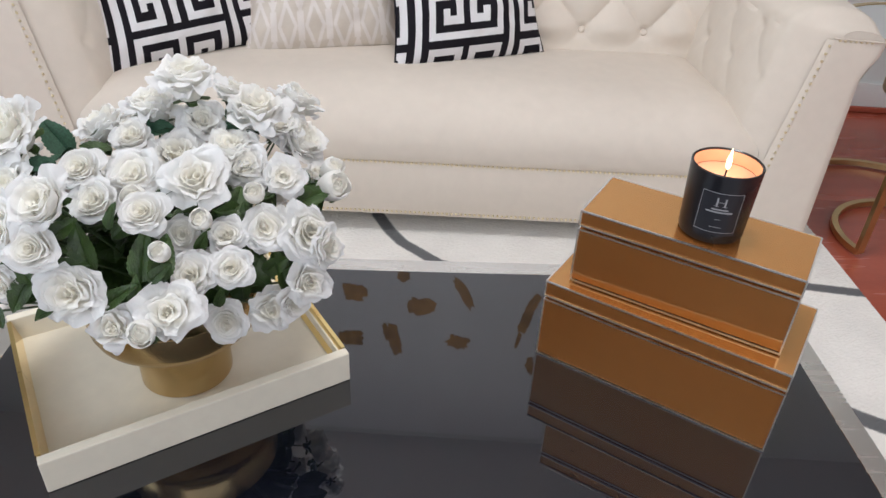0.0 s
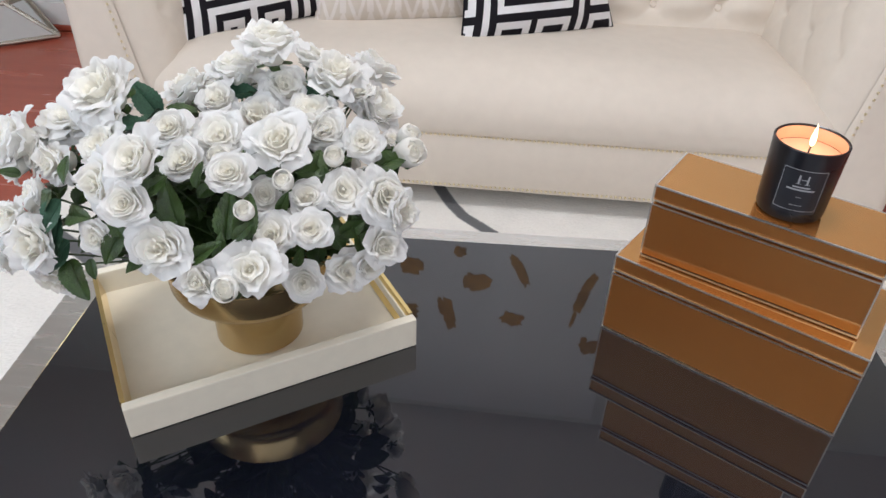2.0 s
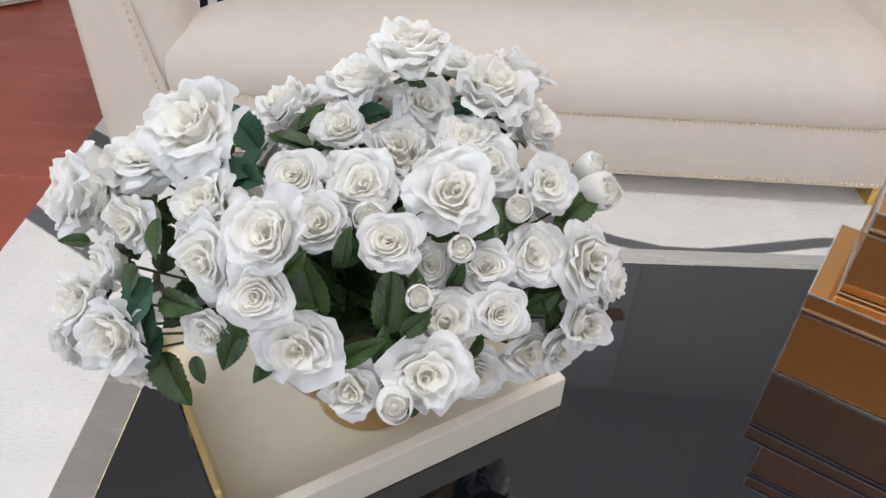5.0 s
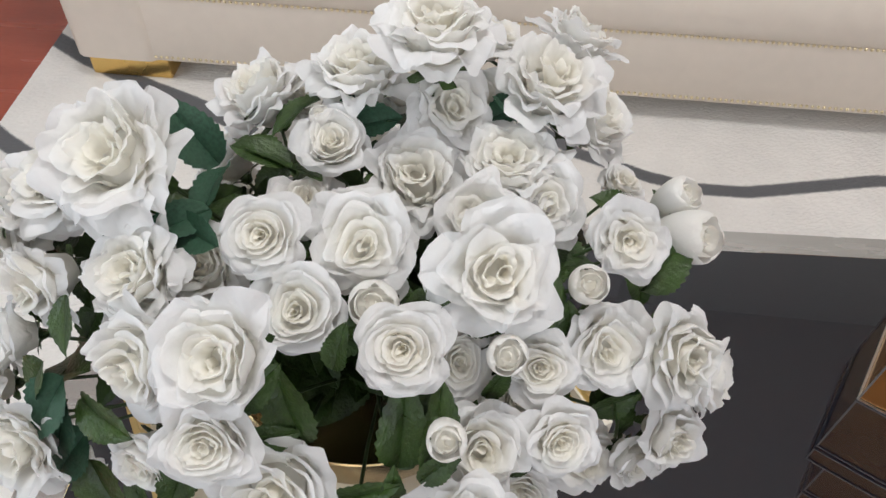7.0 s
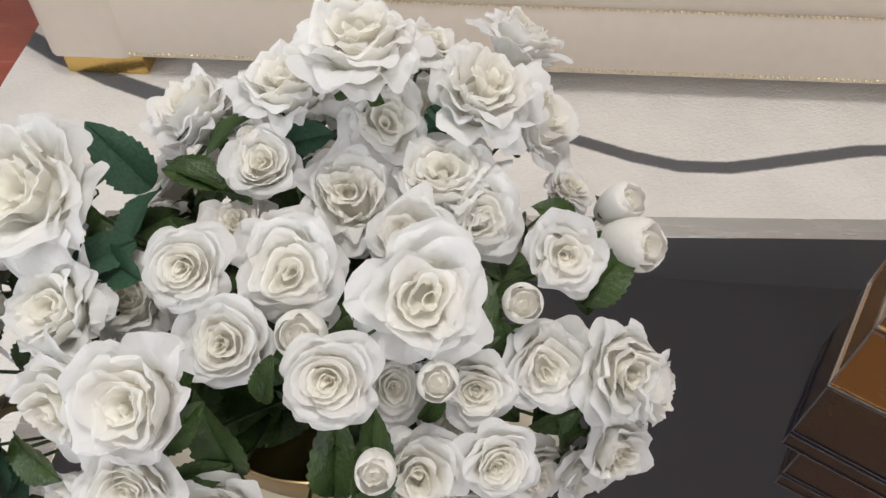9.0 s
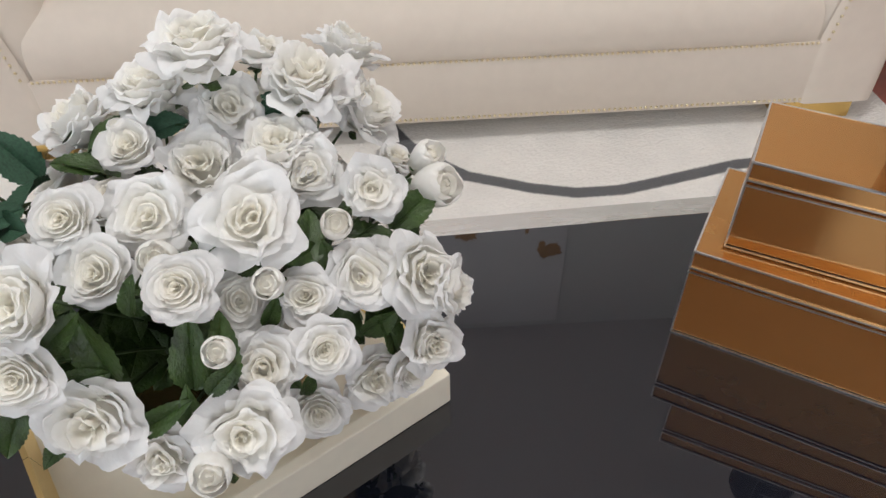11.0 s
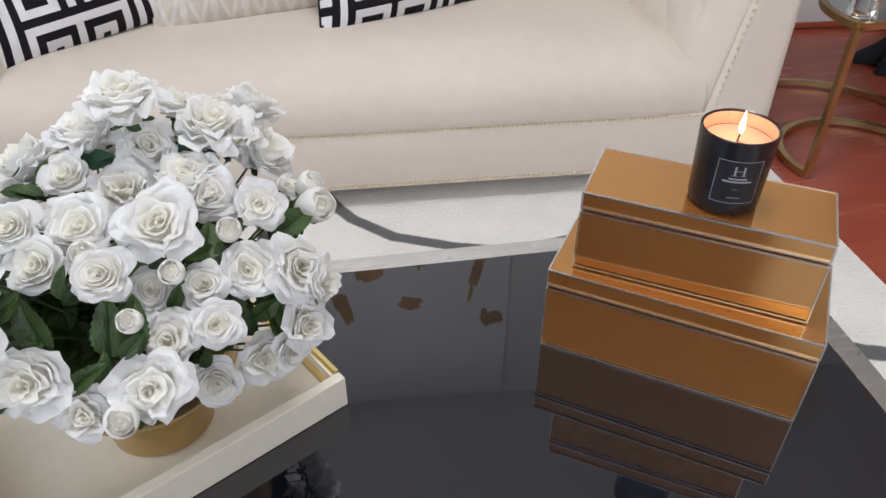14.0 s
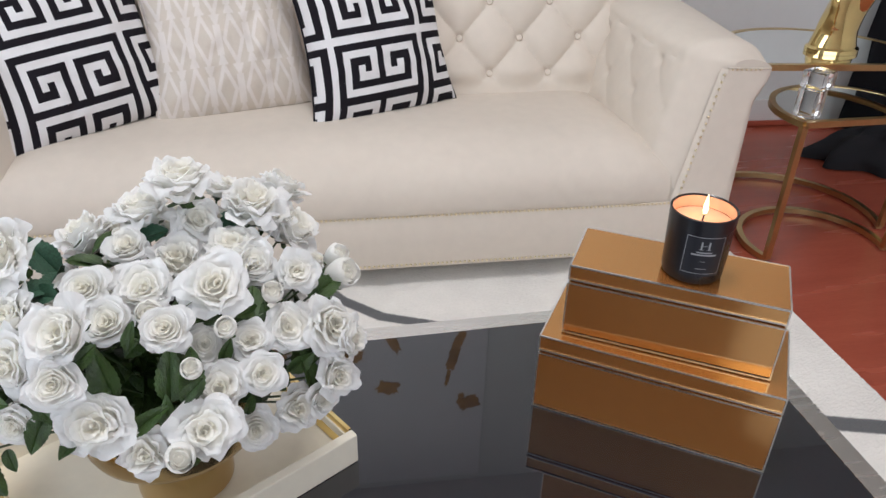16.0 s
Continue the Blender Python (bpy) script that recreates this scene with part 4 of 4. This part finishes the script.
def leaf(p, d, size, which, spin=0.0):
    """A leaf that slides inward until it is clear of the flower heads."""
    q = Vector(d).normalized().to_track_quat('Y', 'Z').to_matrix().to_4x4()
    inward = (HUB - Vector(p)).normalized()
    for depth in (0.010, 0.018, 0.027, 0.037, 0.048):
        m = Matrix.Translation(Vector(p) + inward * depth) @ q @ Matrix.Rotation(spin, 4, 'Y') @ Matrix.Diagonal((size * 0.84, size * 0.84, size, 1))
        tip = m @ Vector((0, 1, -0.2))
        if tip.z < 0.668 and tip.y < -0.15:
            return
        tips = [m @ Vector(c) for c in ((0, 0.35, 0), (0, 0.7, -0.1), (0, 1, -0.2), (0.28, 0.5, 0), (-0.28, 0.5, 0))]
        if all((c - h).length > r and not ((c - HUB).length > (h - HUB).length and ((h - HUB).normalized() * (c - HUB).length - c + HUB).length < r * 1.15)
               for c in tips for h, r in HEADS):
            break
    else:
        return
    o = new("leaf", LEAVES[which])
    o.parent = bouquet
    o.matrix_basis = Matrix.Translation(-B0) @ m


def leaf_between(a, b, width, which):
    """A leaf from its stalk end to its tip, its upper side turned out of the bunch."""
    a, b = Vector(a), Vector(b)
    y = (b - a).normalized()
    up = (a - HUB).normalized() + (Vector((0.6 * rng.uniform(-1, 1), rng.uniform(-0.7, 0.2), rng.uniform(-0.1, 0.7))) if which < 4 else Vector((0.2, -0.6, 0.5)))
    x = y.cross(up).normalized()
    z = x.cross(y)
    o = new("leaf", LEAVES[which])
    o.parent = bouquet
    k = (b - a).length
    o.matrix_basis = Matrix.Translation(a - B0) @ Matrix((x, y, z)).transposed().to_4x4() @ Matrix.Diagonal((0.88 * width / WIDE[which], k * 1.02, (k + width) * 0.75, 1))


# foliage that fills the heart of the bunch
HOLLOW = Vector((-0.112, -0.185, 0.700))
for k in range(150):
    a = rng.uniform(0, 2 * math.pi)
    e = rng.uniform(0.05, 1.45)
    d = Vector((math.cos(a) * math.cos(e), math.sin(a) * math.cos(e), math.sin(e)))
    rad = rng.uniform(0.035, 0.100)
    p = HUB + Vector((-0.02, -0.02, 0.02)) + Vector((d.x * rad * 1.15, d.y * rad * 1.1, d.z * rad * 1.15))
    side = Vector((rng.uniform(-1, 1), rng.uniform(-1, 1), rng.uniform(-0.5, 0.8)))
    d = d + side * 0.7
    if (p - HOLLOW).length > 0.075:
        leaf(p, (d.x, d.y, d.z * 0.35 - 0.15), rng.uniform(0.038, 0.056), rng.choice((0, 1, 2, 3)), rng.uniform(-0.8, 0.8))
# dark leaves that hang under the bunch, behind the lowest flowers
for k in range(70):
    a = rng.uniform(0, 2 * math.pi)
    reach = rng.uniform(0.055, 0.115)
    p = Vector((HUB.x - 0.02 + math.cos(a) * reach * 1.25, HUB.y - 0.01 + math.sin(a) * reach, rng.uniform(0.598, 0.655) + 0.10 * reach))
    d = Vector((math.cos(a + rng.uniform(-0.7, 0.7)), math.sin(a + rng.uniform(-0.7, 0.7)), rng.uniform(-0.25, 0.15)))
    leaf(p, d, rng.uniform(0.040, 0.056), rng.choice((0, 1, 2, 3)), rng.uniform(-0.6, 0.6))
# two leaves under every flower head
for p, dia, kind_, aim in ROSES:
    P = Vector(p)
    out = (P - HUB).normalized()
    t1 = out.orthogonal().normalized()
    t2 = out.cross(t1)
    a = rng.uniform(0, 6.28)
    for k in range(2):
        dv = t1 * math.cos(a + 2.6 * k) + t2 * math.sin(a + 2.6 * k) - out * 0.25
        if p[2] < 0.70 and p[1] < -0.17:
            continue
        leaf(P - out * (dia * 0.5 + 0.012), dv, rng.uniform(0.030, 0.042), rng.choice((0, 1, 2, 3, 3)), rng.uniform(-0.5, 0.5))
# leaves that show between the flowers: stalk end, tip, width, kind
LEAVES_FRONT = [
    ((-0.133, -0.190, 0.694), (-0.143, -0.186, 0.742), 0.025, 0),
    ((-0.162, -0.198, 0.703), (-0.132, -0.192, 0.705), 0.018, 3),
    ((-0.158, -0.196, 0.732), (-0.139, -0.181, 0.744), 0.017, 1),
    ((-0.088, -0.200, 0.694), (-0.084, -0.186, 0.736), 0.025, 2),
    ((-0.073, -0.208, 0.698), (-0.065, -0.179, 0.730), 0.023, 0),
    ((-0.078, -0.209, 0.700), (-0.061, -0.203, 0.716), 0.013, 3),
    ((-0.121, -0.210, 0.674), (-0.088, -0.214, 0.701), 0.016, 1),
    ((-0.091, -0.213, 0.675), (-0.088, -0.212, 0.705), 0.015, 0),
    ((-0.119, -0.171, 0.727), (-0.115, -0.162, 0.749), 0.015, 3),
    ((-0.088, -0.144, 0.741), (-0.070, -0.151, 0.759), 0.014, 0),
    ((-0.074, -0.235, 0.661), (-0.066, -0.243, 0.668), 0.009, 1),
]
LEAVES_RIGHT = [
    ((0.028, -0.113, 0.723), (0.061, -0.075, 0.724), 0.025, 1),
    ((-0.022, -0.142, 0.726), (-0.016, -0.104, 0.741), 0.019, 0),
    ((-0.017, -0.128, 0.726), (-0.028, -0.149, 0.738), 0.014, 2),
    ((0.005, -0.156, 0.676), (0.029, -0.158, 0.694), 0.018, 3),
    ((0.025, -0.158, 0.657), (0.023, -0.156, 0.697), 0.018, 0),
    ((-0.049, -0.166, 0.702), (-0.039, -0.164, 0.723), 0.012, 1),
    ((-0.062, -0.145, 0.730), (-0.037, -0.148, 0.740), 0.015, 2),
    ((-0.008, -0.137, 0.715), (-0.012, -0.134, 0.736), 0.014, 3),
    ((-0.033, -0.184, 0.657), (-0.025, -0.186, 0.678), 0.011, 1),
]
LEAVES_CROWN = [
    ((-0.199, -0.044, 0.731), (-0.227, -0.032, 0.766), 0.029, 4),
    ((-0.189, -0.101, 0.753), (-0.196, -0.044, 0.743), 0.021, 5),
    ((-0.186, -0.100, 0.753), (-0.214, -0.125, 0.757), 0.021, 4),
    ((-0.176, -0.126, 0.755), (-0.213, -0.101, 0.748), 0.020, 5),
    ((-0.131, -0.033, 0.752), (-0.100, -0.032, 0.764), 0.025, 4),
    ((-0.130, -0.034, 0.751), (-0.126, -0.027, 0.771), 0.017, 5),
    ((-0.053, -0.024, 0.756), (-0.031, -0.012, 0.760), 0.016, 4),
    ((-0.048, -0.017, 0.768), (-0.036, -0.033, 0.767), 0.014, 5),
    ((-0.194, -0.020, 0.730), (-0.157, -0.048, 0.746), 0.022, 0),
    ((-0.159, -0.045, 0.735), (-0.192, -0.038, 0.743), 0.020, 1),
    ((-0.147, -0.005, 0.750), (-0.177, -0.020, 0.743), 0.019, 2),
    ((-0.160, -0.047, 0.734), (-0.137, -0.071, 0.754), 0.015, 3),
    ((-0.192, -0.009, 0.735), (-0.179, -0.005, 0.748), 0.013, 1),
]
LEAVES_LEFT = [
    ((-0.249, -0.167, 0.703), (-0.271, -0.185, 0.672), 0.028, 4),
    ((-0.250, -0.172, 0.690), (-0.270, -0.187, 0.650), 0.028, 5),
    ((-0.249, -0.173, 0.662), (-0.272, -0.190, 0.635), 0.029, 4),
    ((-0.250, -0.181, 0.646), (-0.233, -0.210, 0.623), 0.030, 0),
    ((-0.220, -0.195, 0.659), (-0.213, -0.209, 0.647), 0.012, 1),
    ((-0.183, -0.198, 0.694), (-0.192, -0.222, 0.678), 0.020, 2),
    ((-0.245, -0.144, 0.737), (-0.244, -0.168, 0.722), 0.016, 3),
    ((-0.244, -0.171, 0.690), (-0.209, -0.201, 0.709), 0.021, 1),
    ((-0.257, -0.164, 0.711), (-0.274, -0.172, 0.689), 0.021, 0),
    ((-0.163, -0.208, 0.673), (-0.171, -0.226, 0.672), 0.013, 3),
    ((-0.192, -0.192, 0.703), (-0.176, -0.209, 0.696), 0.018, 1),
    ((-0.298, -0.141, 0.712), (-0.311, -0.151, 0.722), 0.011, 0),
]
for row in LEAVES_FRONT + LEAVES_RIGHT + LEAVES_CROWN + LEAVES_LEFT:
    leaf_between(*row)

# ---------------- side tables ----------------


def side_table(m, r, h, label, tops):
    """Half-round nesting table: a bow at the back, a straight bar in front, on a bowed floor rail and legs."""
    t = thing("side_table", m, label, "side table", "nesting side tables")
    ring = [(r * math.cos(a), r * math.sin(a)) for a in (radians(-20 + 220 * k / 40) for k in range(41))]
    for z, nm in ((0.011, "floor_rail"), (h - 0.011, "top_rail")):
        part(nm, tube([(x, y, z) for x, y in ring], 0.0085, square=True), gold_satin, t)
        a, b = ring[0], ring[-1]
        if nm == "top_rail":
            part("front_bar", tube([(b[0], b[1], z), (a[0], a[1], z)], 0.0085, square=True), gold_satin, t)
    for x, y in (ring[0], ring[-1]):
        part("leg", tube([(x, y, 0.012), (x, y, h - 0.012)], 0.0085, square=True), gold_satin, t)
    bm = bmesh.new()
    inner = [(x * 0.97, y * 0.97) for x, y in ring]
    lo, hi = [bm.verts.new((*p, h - 0.012)) for p in inner], [bm.verts.new((*p, h - 0.004)) for p in inner]
    bm.faces.new(lo)
    bm.faces.new(hi)
    for k in range(len(inner)):
        j = (k + 1) % len(inner)
        bm.faces.new((lo[k], lo[j], hi[j], hi[k]))
    part("table_top", bm, tops, t, "mirrored glass top", smooth=False)
    return t


side_table(pose(1.542, 1.012, 0.0, 0, 0, 0), 0.21, 0.435, "low half-round gold metal nesting table with mirrored top", mirror)
side_table(pose(1.555, 1.20, 0.0, 0, 0, -7), 0.30, 0.535, "tall half-round gold metal nesting table with mirrored top", mirror)


def crystal_blocks():
    t = thing("crystal_ornament", pose(1.378, 0.985, 0.4315, 0, 0, 25), "clear crystal ornament of two stacked blocks", "ornament")
    part("lower_block", box(-0.028, 0.028, -0.026, 0.026, 0.0, 0.075, 0.003), crystal, t)
    part("upper_block", box(-0.022, 0.046, -0.030, 0.030, 0.0765, 0.122, 0.003), crystal, t)


crystal_blocks()


def sculpture():
    """Abstract gold figure: a waisted, twisting column that leans out at the top, one plain mesh."""
    prof = [(0.052, 0.0), (0.052, 0.008), (0.046, 0.012), (0.040, 0.04), (0.038, 0.08), (0.042, 0.12), (0.052, 0.16), (0.056, 0.19), (0.045, 0.23), (0.03, 0.26), (0.0, 0.27)]

    def f(u, v):
        k = v * (len(prof) - 1)
        i = min(int(k), len(prof) - 2)
        r, z = (lerp(prof[i][c], prof[i + 1][c], k - i) for c in (0, 1))
        a = u * 2 * math.pi
        bump = 1 + 0.12 * math.sin(3 * a + z * 30) * smooth01(z / 0.1)
        return (r * bump * math.cos(a) * 1.1 + 0.22 * z * smooth01(z / 0.2), r * bump * math.sin(a) * 0.8, z)
    ob = part("gold_sculpture", surface(48, 40, f, loop=True), gold_polish)
    ob.matrix_basis = pose(1.60, 1.235, 0.5315) @ Matrix.Diagonal((1.42, 1.42, 1.42, 1))
    tagged(ob, "polished gold abstract sculpture on a side table", "sculpture")


sculpture()


def drape(name, m, w, h, depth, label):
    def f(u, v):
        x = (u - 0.5) * w
        fold = math.sin(u * 38 + 1.5 * math.sin(v * 3)) * 0.5 + math.sin(u * 17 + 2) * 0.5
        flare = 1 + 0.4 * (1 - v) ** 2
        return (x * flare, depth * fold * flare * 0.5, v * h)
    bm = surface(160, 24, f)
    bmesh.ops.solidify(bm, geom=bm.faces[:], thickness=0.004)
    ob = part(name, bm, drape_black)
    ob.matrix_basis = m
    tagged(ob, label, "curtain")


drape("curtain", pose(2.74, 1.78, 0.01, 0, 0, -6), 0.75, 2.3, 0.09, "black floor-length curtain gathered beside the wall")


def heap():
    def f(u, v):
        a = u * 2 * math.pi
        r = (1 - v) ** 0.6
        q = 1 + 0.18 * noise.noise((math.cos(a) * 1.7, math.sin(a) * 1.7, v * 3)) + 0.10 * math.sin(a * 9 + v * 5)
        return (0.36 * r * q * math.cos(a), 0.17 * r * q * math.sin(a), 0.17 * v ** 0.8 * (1 + 0.3 * noise.noise((a, v * 4, 1))))
    ob = part("folded_cloth", surface(90, 20, f, loop=True), drape_black)
    ob.matrix_basis = pose(2.32, 1.55, 0.0, 0, 0, -10)
    tagged(ob, "heap of crumpled black fabric on the floor", "fabric")


heap()

# ---------------- gilded canvas on the wall ----------------


def canvas():
    t = thing("wall_canvas", NORTH @ pose(0.0, -0.002, 1.19) @ Matrix.Diagonal((1.055, 1, 1.02, 1)), "large pale canvas with gold leaf patches on the wall", "painting")
    part("canvas", box(-0.55, 0.80, -0.022, -0.001, 0.0, 1.62, 0.003), canvas_white, t)
    r = random.Random(2)
    patches = [(-0.128, 1.82, 0.055, 0.055, 0), (0.175, 1.883, 0.065, 0.052, 0), (0.052, 2.09, 0.030, 0.10, -8), (0.015, 2.05, 0.016, 0.06, -10), (0.345, 2.084, 0.056, 0.045, 15),
               (0.358, 1.79, 0.024, 0.11, -25), (0.672, 1.82, 0.024, 0.06, 22), (0.645, 1.93, 0.028, 0.08, 14), (0.622, 2.05, 0.010, 0.06, 8), (-0.146, 2.096, 0.060, 0.050, 0),
               (0.09, 1.717, 0.03, 0.03, 0), (0.726, 2.218, 0.055, 0.045, -15), (0.69, 2.18, 0.016, 0.03, 0), (-0.40, 1.95, 0.05, 0.05, 0), (-0.36, 1.70, 0.03, 0.07, 20)]
    for x, z, hw, hh, rot in patches:
        n = 26
        bm = bmesh.new()
        ring = []
        for k in range(n):
            a = 2 * math.pi * k / n
            q = r.uniform(0.72, 1.08)
            cx, cz = abs(math.cos(a)) ** 0.6 * math.copysign(1, math.cos(a)) * hw * q, abs(math.sin(a)) ** 0.6 * math.copysign(1, math.sin(a)) * hh * q
            ro = radians(rot)
            ring.append((x + cx * math.cos(ro) - cz * math.sin(ro), z - 1.10 + cx * math.sin(ro) + cz * math.cos(ro)))
        f0 = [bm.verts.new((px, -0.0225, pz)) for px, pz in ring]
        f1 = [bm.verts.new((px, -0.0245, pz)) for px, pz in ring]
        bm.faces.new(f1)
        for k in range(n):
            bm.faces.new((f0[k], f0[(k + 1) % n], f1[(k + 1) % n], f1[k]))
        part("gold_patch", bm, gold_leaf, t, smooth=False)


canvas()

# ---------------- low mirrored stand by the wall ----------------


def mirrored_stand():
    """Faceted low stand: sloping mirror panels in beaded silver edging."""
    foot, along = Vector((-1.548, 2.078, 0.006)), Vector((-0.817, -0.577, 0.0))
    t = thing("mirrored_stand", Matrix.Translation(foot), "low faceted mirrored stand with beaded silver edging on the floor", "stand")
    a, b = Vector((0, 0, 0)), along * 0.72
    d = Vector((-0.185, -0.004, 0.120))
    c = d + along * 0.50
    e = d + Vector((0.03, 0.10, 0.0))
    f = c + Vector((-0.10, 0.18, 0.0))

    def plate(name, pts, mat, depth=0.010):
        n = (pts[1] - pts[0]).cross(pts[2] - pts[0]).normalized()
        n = n if n.z < 0 else -n
        bm = bmesh.new()
        top, low = [bm.verts.new(p) for p in pts], [bm.verts.new(p + n * depth) for p in pts]
        bm.faces.new(top)
        bm.faces.new(low)
        for k in range(len(pts)):
            w = (k + 1) % len(pts)
            bm.faces.new((top[k], top[w], low[w], low[k]))
        return part(name, bm, mat, t, smooth=False)
    plate("front_panel", [a, b, c, d], mirror)
    plate("side_panel", [a, d, e], mirror)
    plate("top_panel", [d, c, f, e], mirror)
    bead = mesh_of("bead", lathe([(0, 0.0050), (0.0034, 0.0036), (0.0050, 0.0), (0.0036, -0.0034), (0, -0.005)], 8), bead_silver)
    for p, q in ((a, b), (a, d), (d, c), (a, e), (d, e)):
        rail = part("edging", tube([p + Vector((0, 0, 0.003)), q + Vector((0, 0, 0.003))], 0.0075, 8), bead_silver, t, "beaded silver edging")
        n = int((q - p).length / 0.0115)
        for k in range(n):
            o = new("bead", bead)
            o.parent = rail
            o.matrix_basis = Matrix.Translation(p.lerp(q, (k + 0.5) / n) + Vector((0.004, -0.004, 0.0105)))


mirrored_stand()
